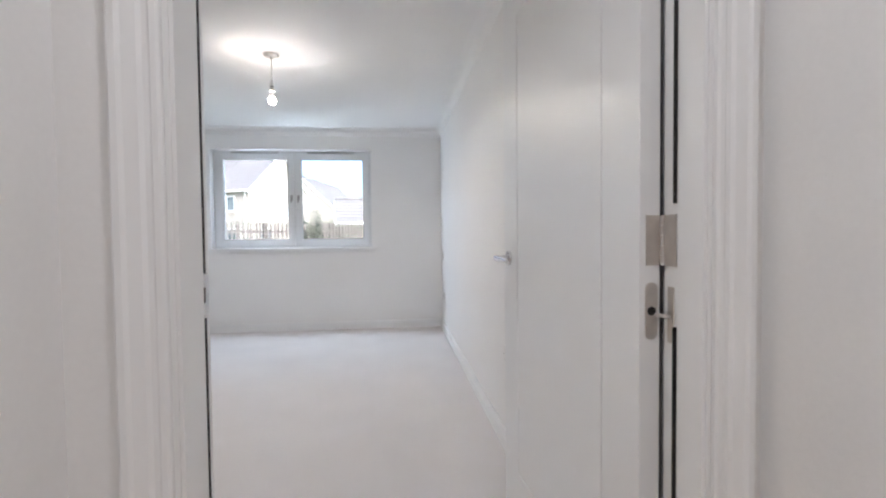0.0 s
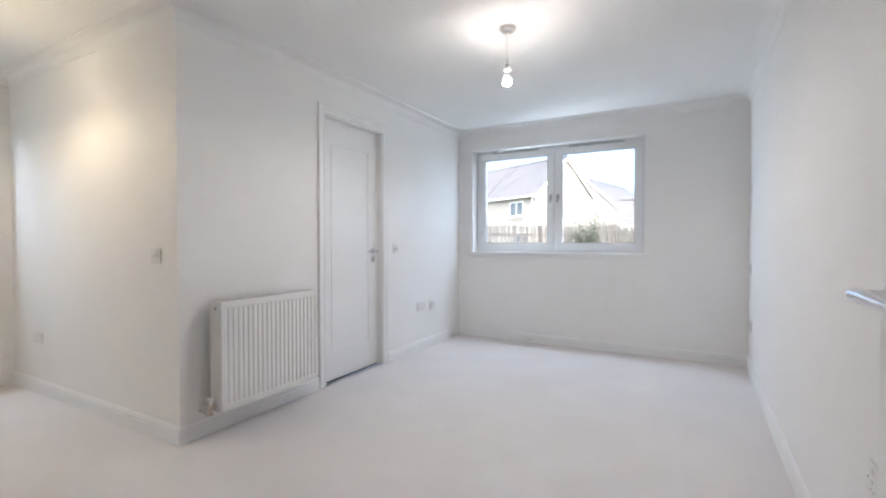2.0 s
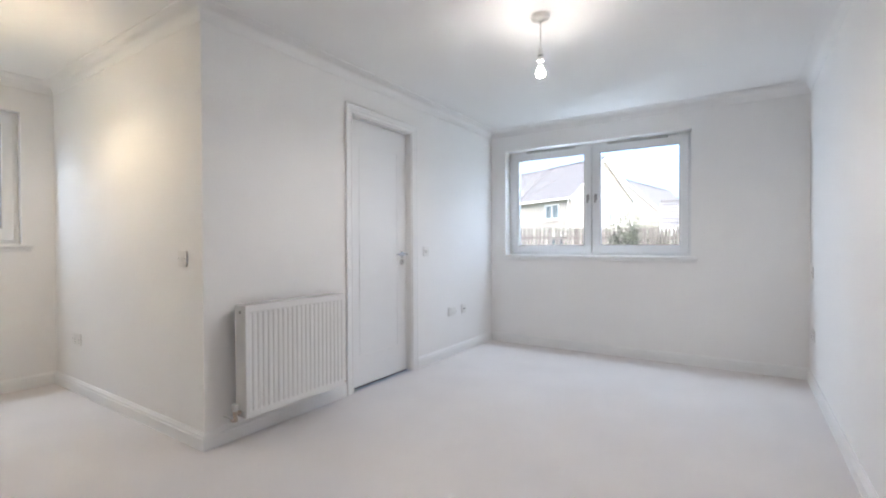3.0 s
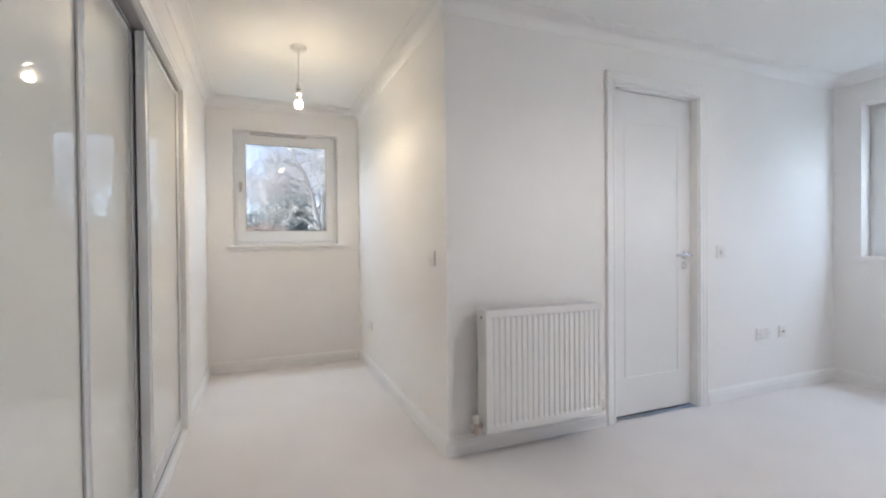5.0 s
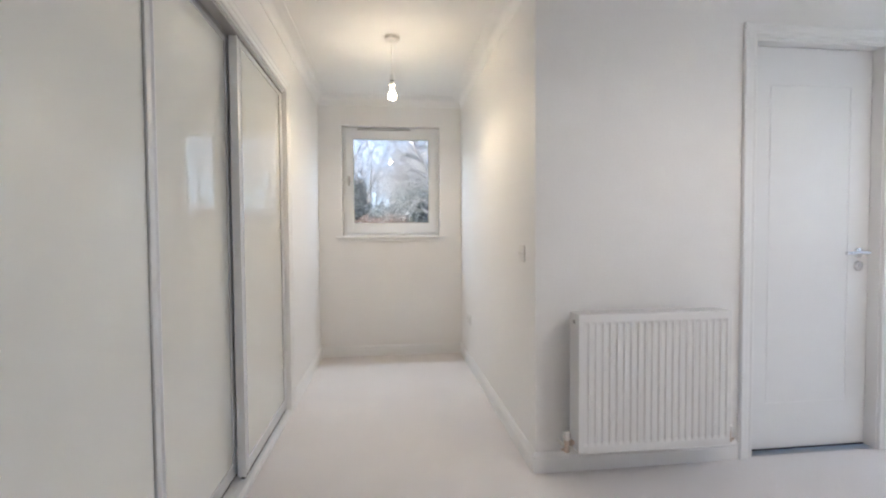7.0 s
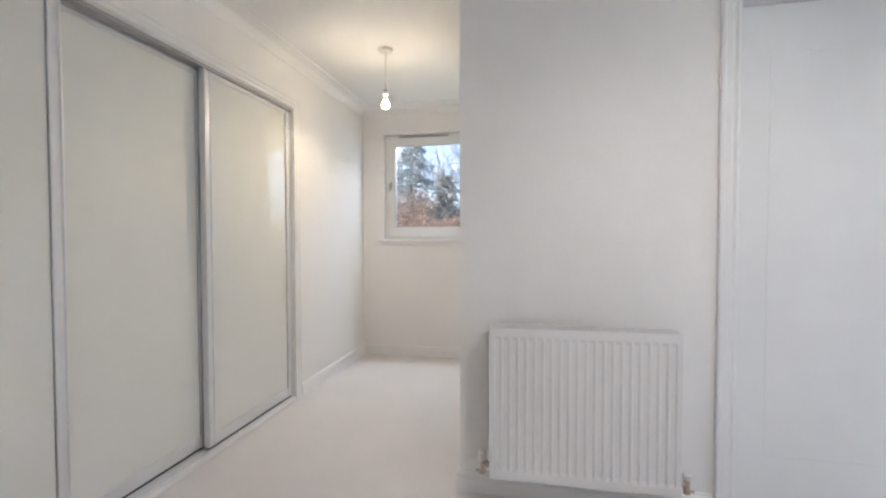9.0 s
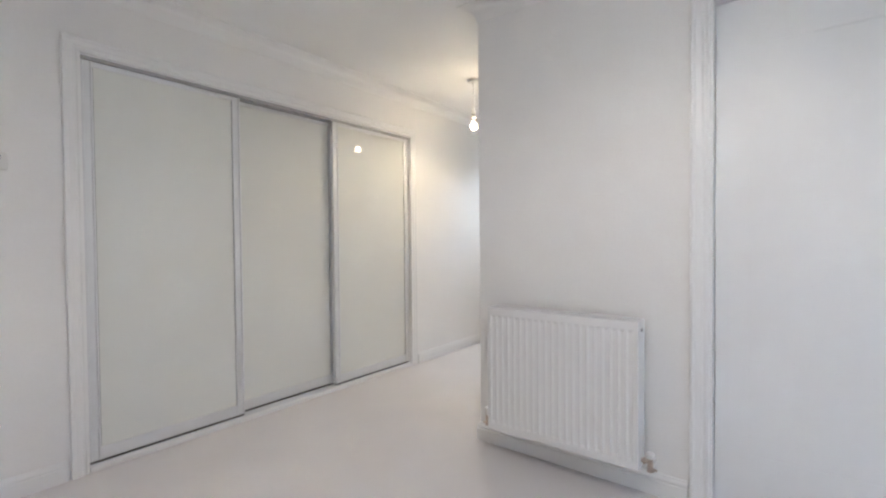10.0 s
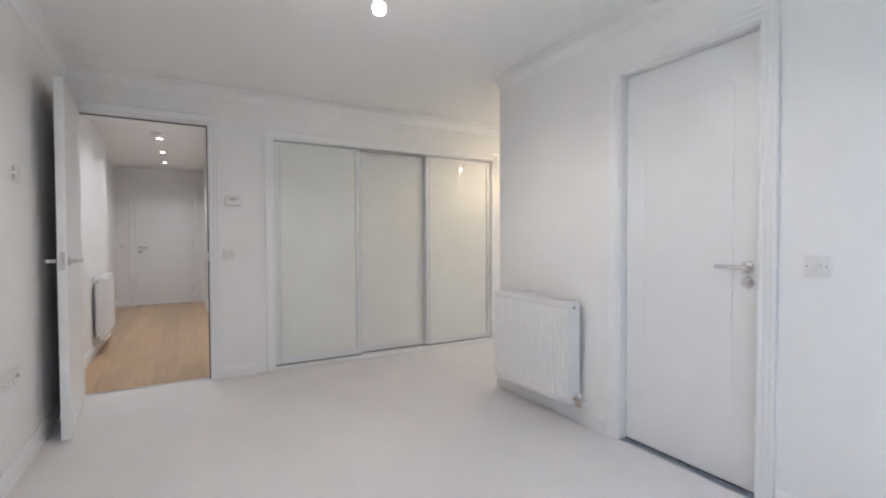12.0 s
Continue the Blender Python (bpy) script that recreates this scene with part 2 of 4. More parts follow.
def wall(name, label, place, us, vs, thick, holes=(), mat=None):
    """A wall with openings that go through it. place(u, v, d): d from 0 (the inner face) to thick. holes: (u0, u1, v0, v1)."""
    us = sorted(set(us) | {h for o in holes for h in o[:2]})
    vs = sorted(set(vs) | {h for o in holes for h in o[2:]})
    inside = lambda u, v: any(a < u < b and c < v < d for a, b, c, d in holes)
    bm = bmesh.new()
    made = {}

    def vert(u, v, d):
        if (u, v, d) not in made:
            made[u, v, d] = bm.verts.new(place(u, v, d))
        return made[u, v, d]

    nu, nv = len(us) - 1, len(vs) - 1
    solid = {(i, j) for i in range(nu) for j in range(nv) if not inside((us[i] + us[i + 1]) / 2, (vs[j] + vs[j + 1]) / 2)}
    for i, j in solid:
        a, b, c, e = us[i], us[i + 1], vs[j], vs[j + 1]
        for d in (0, thick):
            bm.faces.new([vert(a, c, d), vert(b, c, d), vert(b, e, d), vert(a, e, d)])
        for near, p, q in (((i - 1, j), (a, c), (a, e)), ((i + 1, j), (b, c), (b, e)), ((i, j - 1), (a, c), (b, c)), ((i, j + 1), (a, e), (b, e))):
            if near not in solid:
                bm.faces.new([vert(*p, 0), vert(*q, 0), vert(*q, thick), vert(*p, thick)])
    return tagged(part(name, bm, mat or PAINT), label, "wall", kind="structure")


def sweep(bm, path, profile, closed=False):
    """Runs a profile of (inward, z) along a path on the plan, mitred; inward is to the left of the way."""
    pts = [Vector(p) for p in path]
    n = len(pts)
    rows = []
    for k, p in enumerate(pts):
        ways = []
        if closed or k > 0:
            ways.append((p - pts[k - 1]).normalized())
        if closed or k < n - 1:
            ways.append((pts[(k + 1) % n] - p).normalized())
        norms = [Vector((-w.y, w.x)) for w in ways]
        m = norms[0] if len(norms) == 1 else (norms[0] + norms[1]) / (1 + norms[0].dot(norms[1]))
        rows.append([bm.verts.new((p.x + m.x * o, p.y + m.y * o, z)) for o, z in profile])
    for k in range(n if closed else n - 1):
        a, b = rows[k], rows[(k + 1) % n]
        for i in range(len(profile) - 1):
            bm.faces.new((a[i], a[i + 1], b[i + 1], b[i]))
    if not closed:
        bm.faces.new(rows[0])
        bm.faces.new(rows[-1][::-1])
    return bm


ARCH = [(0.0, 0.0), (0.0, 0.010), (0.004, 0.013), (0.012, 0.013), (0.016, 0.010), (0.024, 0.010), (0.030, 0.014), (0.050, 0.016), (0.056, 0.020), (0.066, 0.020), (0.070, 0.016), (0.070, 0.0)]


def architrave(bm, u0, u1, top, y, out, bottom=0.0):
    """Moulding round three sides of an opening, in a frame with x along the wall; it stands out from y by out (+1 or -1)."""
    rows = []
    for (u, z), (mu, mz) in zip(((u0, bottom), (u0, top), (u1, top), (u1, bottom)), ((-1, 0), (-1, 1), (1, 1), (1, 0))):
        rows.append([bm.verts.new((u + mu * o, y + out * d, z + mz * o)) for o, d in ARCH])
    for a, b in zip(rows, rows[1:]):
        for i in range(len(ARCH) - 1):
            bm.faces.new((a[i], a[i + 1], b[i + 1], b[i]))
    bm.faces.new(rows[0])
    bm.faces.new(rows[-1])
    return bm


# ---- the plan, in metres ----
XE, XW, XA = 0.895, -1.945, -4.125      # east wall, en-suite wall, end of the dressing area
YB, YN = 1.303, 4.62                    # south face of the en-suite block, window wall
ZC = 2.37                               # ceiling
HX0, HX1, HX2, HY = -0.16, 0.965, 1.17, -5.25      # hall
DOOR_W, DOOR_H = 0.862, 2.062            # bedroom door opening
EY0, EY1, EH = 2.414, 3.114, 2.048        # en-suite door opening
WX0, WX1, WZ0, WZ1 = -2.815, -0.505, 0.03, 2.005   # wardrobe opening
W1 = (-1.768, 0.062, 0.972, 2.125)         # bedroom window opening
W2 = (0.208, 1.102, 1.105, 2.11)         # dressing window opening
ROOM = [(XE, 0), (XE, YN), (XW, YN), (XW, YB), (XA, YB), (XA, 0)]

# ---- floor, ceiling, walls ----
bm = bmesh.new()
bm.faces.new([bm.verts.new((x, y, 0)) for x, y in ROOM])
bm.faces.new([bm.verts.new((x, y, 0)) for x, y in ((0.004, -0.03), (DOOR_W - 0.004, -0.03), (DOOR_W - 0.004, 0), (0.004, 0))])
tagged(part("floor", bm, CARPET), "pale grey-beige cut pile fitted carpet, clean and new", "carpet", kind="structure")
bm = boxed(-4.4, 1.3, -0.12, 4.95, ZC, ZC + 0.12)
tagged(part("ceiling", bm, CEILING), "smooth white painted bedroom ceiling with coved edges", "ceiling", kind="structure")
bm = boxed(HX0 - 0.15, HX2 + 0.15, HY - 0.15, -0.124, ZC, ZC + 0.12)
tagged(part("ceiling_hall", bm, CEILING), "smooth white hall ceiling with recessed downlights", "ceiling", kind="structure")

wall("wall_south", "off-white painted wall with hall door and wardrobe", lambda u, v, d: (u, -d, v), (XA, XE), (0, ZC), 0.12,
     [(0 - 0.02, DOOR_W + 0.02, 0, DOOR_H + 0.02), (WX0 - 0.012, WX1 + 0.012, 0, WZ1 + 0.012)])
wall("wall_east", "plain off-white painted bedroom wall", lambda u, v, d: (XE + d, u, v), (-0.12, YN + 0.3), (0, ZC), 0.25)
wall("wall_north", "off-white painted wall with wide white window", lambda u, v, d: (u, YN + d, v), (XW, XE), (0, ZC), 0.30, [W1])
wall("wall_ensuite", "off-white painted partition with en-suite door and radiator", lambda u, v, d: (XW - d, u, v), (YB, YN + 0.3), (0, ZC), 0.10,
     [(EY0 - 0.02, EY1 + 0.02, 0, EH + 0.02)])
wall("wall_block", "off-white painted partition beside the dressing area", lambda u, v, d: (u, YB + d, v), (XA - 0.3, XW - 0.10), (0, ZC), 0.10)
wall("wall_dressing", "off-white painted wall with square window", lambda u, v, d: (XA - d, u, v), (-0.12, YB), (0, ZC), 0.30, [W2])
wall("wall_wardrobe_back", "plain wall closing the wardrobe", lambda u, v, d: (u, -0.70 - d, v), (XA, HX0 - 0.1), (0, ZC), 0.10)
wall("wall_ensuite_back", "plain wall closing the en-suite", lambda u, v, d: (XW - 0.1 - 1.2 - d, u, v), (YB + 0.1, YN + 0.3), (0, ZC), 0.10)
wall("wall_hall_west", "off-white painted hall wall", lambda u, v, d: (HX0 - d, u, v), (HY, -0.12), (0, ZC), 0.10)
wall("wall_hall_east", "off-white painted hall wall with radiator", lambda u, v, d: (HX1 + d, u, v), (-2.60, -0.12), (0, ZC), 0.24)
wall("wall_hall_far", "off-white painted wall of the wider hall end", lambda u, v, d: (HX2 + d, u, v), (HY, -2.60), (0, ZC), 0.15)
wall("wall_hall_end", "off-white painted wall at the end of the hall", lambda u, v, d: (u, HY - d, v), (HX0 - 0.1, HX2 + 0.15), (0, ZC), 0.14,
     [(0.0, 0.91, 0, 2.082)])

SKIRT = [(0.0, 0.0), (0.017, 0.0), (0.017, 0.062), (0.014, 0.066), (0.014, 0.070), (0.016, 0.074), (0.014, 0.082), (0.009, 0.088), (0.007, 0.095), (0.0, 0.095)]
for path in ([(XE, 0.0), (XE, YN), (XW, YN), (XW, EY1 + 0.085)], [(XW, EY0 - 0.085), (XW, YB), (XA, YB), (XA, 0), (WX0 - 0.085, 0)], [(WX1 + 0.085, 0), (-0.088, 0)]):
    tagged(part("baseboard", sweep(bmesh.new(), path, SKIRT), GLOSS), "white satin moulded skirting board", "skirting board", kind="structure")
for path in ([(HX2, HY), (HX2, -2.60), (HX1, -2.60), (HX1, -0.12)], [(HX0, -0.14), (HX0, HY), (-0.07, HY)], [(0.975, HY), (HX2, HY)]):
    tagged(part("baseboard", sweep(bmesh.new(), path, SKIRT), GLOSS), "white satin moulded hall skirting board", "skirting board", kind="structure")
COVE = [(0.0, ZC - 0.083), (0.003, ZC - 0.083)] + [(0.080 - 0.075 * math.cos(a), ZC - 0.080 + 0.075 * math.sin(a)) for a in (0, 0.31, 0.63, 0.94, 1.26, 1.5708)] + [(0.085, ZC - 0.005), (0.085, ZC)]
tagged(part("coving", sweep(bmesh.new(), ROOM, COVE, True), CEILING, smooth=True), "white plaster coving between wall and ceiling", "coving", kind="structure")


# ---- doors ----
def leaf_mesh(w, h, t, groove):
    """A door leaf from x 0 to w, y 0 (front) to t, with a grooved panel line on both faces."""
    u0, u1, v0, v1 = groove
    g, dp = 0.007, 0.003
    us, vs = [0, u0, u0 + g, u1 - g, u1, w], [0, v0, v0 + g, v1 - g, v1, h]

    def depth(u, v):
        ring = u0 < u < u1 and v0 < v < v1 and not (u0 + g < u < u1 - g and v0 + g < v < v1 - g)
        return dp if ring else 0.0

    b = bmesh.new()
    relief(b, us, vs, depth, lambda u, v, d: (u, d, v))
    relief(b, us, vs, depth, lambda u, v, d: (u, t - d, v))
    for (a, c), (e, f) in (((0, 0), (w, 0)), ((w, 0), (w, h)), ((w, h), (0, h)), ((0, h), (0, 0))):
        b.faces.new([b.verts.new(p) for p in ((a, 0, c), (e, 0, f), (e, t, f), (a, t, c))])
    bmesh.ops.remove_doubles(b, verts=b.verts, dist=1e-5)
    return b


def lever(x, y, z, out, way, tapered=True):
    """A lever handle on its round rose; out: -1 or +1 along y, way: the side to which it points along x."""
    b = bmesh.new()
    lathe(b, [(0.026, 0), (0.026, 0.006 * out), (0.024, 0.009 * out), (0.011, 0.010 * out), (0.0095, 0.046 * out), (0.006, 0.052 * out)], (x, y, z), "Y", 28)
    r = 0.0115 if tapered else 0.0095
    yy = y + out * 0.047
    tube(b, (x - way * 0.012, yy, z), (x + way * 0.03, yy, z), r, r, 16)
    tube(b, (x + way * 0.03, yy, z), (x + way * 0.118, yy + (0.004 * out if tapered else 0), z - (0.003 if tapered else 0)), r, 0.0065 if tapered else r, 16)
    return b


def hinge(b, x, y, z, h=0.10):
    """Two leaves and a knuckle of five barrels."""
    for k in range(5):
        tube(b, (x, y, z - h / 2 + k * h / 5 + 0.0006), (x, y, z - h / 2 + (k + 1) * h / 5 - 0.0006), 0.0062, seg=12)
    return b


def lining(u0, u1, top, y0, y1, t=0.02):
    b = bmesh.new()
    box(b, u0 - t, u0, y0, y1, 0, top)
    box(b, u1, u1 + t, y0, y1, 0, top)
    box(b, u0 - t, u1 + t, y0, y1, top, top + t)
    return b


# the bedroom door, seen from the hall: x along the wall, y towards the room
door = thing("door_1", pose(0, 0, 0), "white panelled bedroom door standing open against the wall", "door", kind="structure")
part("lining", lining(0, DOOR_W, DOOR_H, -0.121, 0.001), GLOSS, door)
b = bmesh.new()
for u0, u1, z0, z1 in ((0.0, 0.007, 0, DOOR_H - 0.007), (DOOR_W - 0.007, DOOR_W, 0, DOOR_H - 0.007), (0.0, DOOR_W, DOOR_H - 0.007, DOOR_H)):
    box(b, u0 + 0.0005, u1 - 0.0005, -0.119, -0.036 if u0 < 0.5 and u1 < 0.5 else -0.05, z0, z1)
part("door_stop", b, GLOSS, door)
part("architrave", architrave(bmesh.new(), -0.008, DOOR_W + 0.008, DOOR_H + 0.008, -0.1215, -1), GLOSS, door)
b = architrave(bmesh.new(), -0.008, DOOR_W + 0.004, DOOR_H + 0.008, 0.001, 1)
part("architrave", b, GLOSS, door)
for u0, u1, z0, z1 in ((0.0005, 0.008, 0.004, 0.972), (0.0005, 0.008, 1.048, DOOR_H - 0.0135), (0.0005, DOOR_W - 0.0005, DOOR_H - 0.010, DOOR_H - 0.0005),
                       (DOOR_W - 0.008, DOOR_W - 0.0005, 0.004, 0.93), (DOOR_W - 0.008, DOOR_W - 0.0005, 1.165, DOOR_H - 0.0135)):
    y0, y1 = (-0.0375, -0.0355) if u0 > 0.5 else (-0.0345, -0.0295)
    part("seal", boxed(u0, u1, y0, y1, z0, z1), SEAL, door, "thin black rubber draught seal")
b = boxed(0.0002, 0.0045, -0.040, -0.010, 0.974, 1.046, 0.0015)
plate = part("strike_plate", b, CHROME, door, "chrome strike plate")
# no hole is cut: a black pad gives the dark inside of it
part("latch_hole", boxed(0.0036, 0.0052, -0.036, -0.025, 0.998, 1.024), SEAL, plate)
LEAF_W, LEAF_T, LEAF_H = 0.852, 0.044, 2.045
OPEN = 85.8
# the leaf hangs on a pivot at the room's face; its own x runs from hinge to latch
leaf = part("leaf", leaf_mesh(LEAF_W, LEAF_H, LEAF_T, (0.14, LEAF_W - 0.14, 0.24, 1.86)), DOORWHITE, door, "white door leaf with one grooved panel line")
# closed, the leaf's x points to -x and its y (front to back) from the room's face to the hall
leaf.matrix_local = pose(DOOR_W - 0.002, 0.006, 0.010, 0, 0, 180 - OPEN) @ pose(0.004, 0.004, 0)
part("door_handle", lever(LEAF_W - 0.058, LEAF_T, 1.012, 1, -1), CHROME, leaf, "chrome tapered lever handle", smooth=True)
part("door_handle", lever(LEAF_W - 0.058, 0, 1.012, -1, -1), CHROME, leaf, "chrome tapered lever handle", smooth=True)
b = boxed(LEAF_W - 0.0005, LEAF_W + 0.0012, 0.010, 0.034, 0.965, 1.065, 0.0005)
box(b, LEAF_W + 0.001, LEAF_W + 0.010, 0.016, 0.028, 1.000, 1.022, 0.002)
part("latch_plate", b, CHROME, leaf, "chrome latch plate on the door edge")
for z in (0.23, 1.095, 1.80):
    b = hinge(bmesh.new(), DOOR_W - 0.002, 0.006, z)
    box(b, DOOR_W - 0.0022, DOOR_W - 0.0002, -0.038, 0.003, z - 0.05, z + 0.05)
    part("hinge", b, STEEL, door, "brushed steel butt hinge", smooth=False)
    b = boxed(-0.0015, 0.0006, 0.001, 0.031, z - 0.06, z + 0.04)
    part("hinge_leaf", b, STEEL, leaf)
b = bmesh.new()
outline = [(0.0185 + 0.0135 * math.cos(a), 0.944 + s * 0.044 + 0.0135 * math.sin(a)) for s, a0 in ((1, 0), (-1, math.pi)) for a in (a0 + k * math.pi / 8 for k in range(9))]
ends = [[b.verts.new((x, y, z)) for y, z in outline] for x in (-0.0016, 0.0008)]
b.faces.new(ends[0])
b.faces.new(ends[1])
for k in range(len(outline)):
    b.faces.new((ends[0][k], ends[0][(k + 1) % len(outline)], ends[1][(k + 1) % len(outline)], ends[1][k]))
part("closer_plate", b, STEEL, leaf, "rounded steel plate of a concealed door closer")
# a black disc on the plate stands for the shade in its hole
b = lathe(bmesh.new(), [(0.009, 0), (0.009, 0.0015)], (0, 0, 0), "Y", 16)
for v in b.verts:
    v.co = Vector((-0.0026 + v.co.y, v.co.x * 1.0 + 0.0185, v.co.z * 1.0 + 0.944))
part("closer_hole", b, SEAL, leaf)
b = boxed(DOOR_W - 0.0018, DOOR_W + 0.0002, -0.030, -0.010, 0.895, 1.005, 0.0008)
part("closer_keeper", b, STEEL, door)
b = bmesh.new()
for k in range(5):
    p, q = Vector((DOOR_W - 0.003, -0.02, 0.946)), Vector((DOOR_W - 0.019, 0.004, 0.948))
    tube(b, p.lerp(q, k / 5), p.lerp(q, (k + 0.8) / 5), 0.004, seg=8)
part("closer_chain", b, STEEL, door)
part("threshold_strip", boxed(0.002, DOOR_W - 0.002, -0.052, -0.022, 0.0, 0.006, 0.002), CHROME, door, "polished metal threshold strip")

# spring stop on the skirting behind the door
stop = thing("door_stop_rod", pose(XE - 0.017, 0.56, 0.055), "white rod door stop on the skirting", "door stop")
b = bmesh.new()
lathe(b, [(0.016, 0), (0.016, -0.006), (0.005, -0.009), (0.005, -0.066), (0.009, -0.067), (0.009, -0.080)], (0, 0, 0), "X", 16)
part("rod", b, PLASTIC, stop, smooth=True)


def closed_door(name, m, w, h, label, recess, thick, handle_x, way, round_turn, hinge_x=None, wall_out=True):
    """A closed door seen from its room: x along the wall, y into it."""
    d = thing(name, m, label, "door", kind="structure")
    part("lining", lining(0, w, h, -0.001, thick + 0.001), GLOSS, d)
    part("architrave", architrave(bmesh.new(), -0.008, w + 0.008, h + 0.008, -0.001, -1), GLOSS, d)
    lf = part("leaf", leaf_mesh(w - 0.006, h - 0.010, 0.040, (0.115, w - 0.125, 0.235, 1.85)), DOORWHITE, d)
    lf.matrix_local = pose(0.003, recess, 0.007)
    part("door_handle", lever(handle_x, 0, 1.003, -1, way, False), CHROME, lf, "satin chrome straight lever handle", smooth=True)
    if round_turn:
        part("escutcheon", lathe(bmesh.new(), [(0.026, 0), (0.026, -0.006), (0.023, -0.009), (0.008, -0.009), (0.007, -0.013)], (handle_x, 0, 0.935), "Y", 28), CHROME, lf, smooth=True)
    b = bmesh.new()
    for u0, u1, z0, z1 in ((0.0, 0.012, 0, h - 0.012), (w - 0.012, w, 0, h - 0.012), (0.0, w, h - 0.012, h)):
        box(b, u0 + 0.0005, u1 - 0.0005, recess + 0.042, thick, z0, z1)
    part("door_stop", b, GLOSS, d)
    if hinge_x is not None:
        for z in (0.25, 1.05, 1.80):
            part("hinge", hinge(bmesh.new(), hinge_x, recess - 0.005, z), STEEL, d, "steel butt hinge")
    # the gap's shade is a black strip laid below the leaf
    part("threshold", boxed(0, w, recess, recess + 0.04, -0.002, 0.003), SEAL, d, "dark gap under the door")
    return d


closed_door("door_2", pose(XW, EY0, 0, 0, 0, 90), EY1 - EY0, EH, "white panelled en-suite door, closed", 0.055, 0.10, EY1 - EY0 - 0.065, -1, True)
closed_door("door_3", pose(0.89, HY, 0, 0, 0, 180), 0.87, 2.062, "white panelled door closed at the end of the hall", 0.004, 0.14, 0.065, 1, True, 0.868)

# ---- sliding wardrobe ----
wardrobe = thing("sliding_wardrobe", pose(0, 0, 0), "built-in wardrobe with three white glass sliding doors in silver frames", "wardrobe")
part("architrave", architrave(bmesh.new(), WX0 - 0.004, WX1 + 0.004, WZ1 + 0.004, 0.001, 1, 0.0), GLOSS, wardrobe, "white moulded surround")
b = bmesh.new()
box(b, WX0 - 0.012, WX0, -0.119, 0.001, 0, WZ1)
box(b, WX1, WX1 + 0.012, -0.119, 0.001, 0, WZ1)
box(b, WX0 - 0.012, WX1 + 0.012, -0.119, 0.001, WZ1, WZ1 + 0.012)
part("lining", b, GLOSS, wardrobe)
b = bmesh.new()
box(b, WX0, WX1, -0.118, -0.008, WZ1 - 0.012, WZ1 - 0.0005)
box(b, WX0, WX1, -0.012, -0.008, WZ1 - 0.017, WZ1 - 0.012)
box(b, WX0, WX1, -0.062, -0.059, WZ1 - 0.024, WZ1 - 0.012)
part("top_track", b, ALU_DARK, wardrobe, "aluminium top track")
b = bmesh.new()
box(b, WX0, WX1, -0.118, 0.012, 0.001, 0.026, 0.003)
part("plinth", b, GLOSS, wardrobe, "white plinth under the doors")
b = bmesh.new()
section = [(-0.112, 0.0265), (-0.006, 0.0265), (-0.006, 0.032), (-0.010, 0.032), (-0.010, 0.029), (-0.034, 0.029), (-0.034, 0.032), (-0.037, 0.032), (-0.037, 0.029),
           (-0.080, 0.029), (-0.080, 0.032), (-0.083, 0.032), (-0.083, 0.029), (-0.108, 0.029), (-0.108, 0.032), (-0.112, 0.032)]
ends = [[b.verts.new((x, y, z)) for y, z in section] for x in (WX0, WX1)]
b.faces.new(ends[0])
b.faces.new(ends[1])
for k in range(len(section)):
    b.faces.new((ends[0][k], ends[0][(k + 1) % len(section)], ends[1][(k + 1) % len(section)], ends[1][k]))
part("bottom_track", b, ALU, wardrobe, "silver bottom track")
b = bmesh.new()
box(b, WX0 - 0.012, WX1 + 0.012, -0.69, -0.665, 0, WZ1 + 0.1)
box(b, WX0 - 0.06, WX0 - 0.0125, -0.665, -0.121, 0, WZ1 + 0.1)
box(b, WX1 + 0.0125, WX1 + 0.06, -0.665, -0.121, 0, WZ1 + 0.1)
box(b, WX0 - 0.012, WX1 + 0.012, -0.665, -0.121, 0, 0.02)
box(b, WX0 - 0.012, WX1 + 0.012, -0.665, -0.121, WZ1 + 0.05, WZ1 + 0.08)
part("carcass", b, CARCASS, wardrobe)


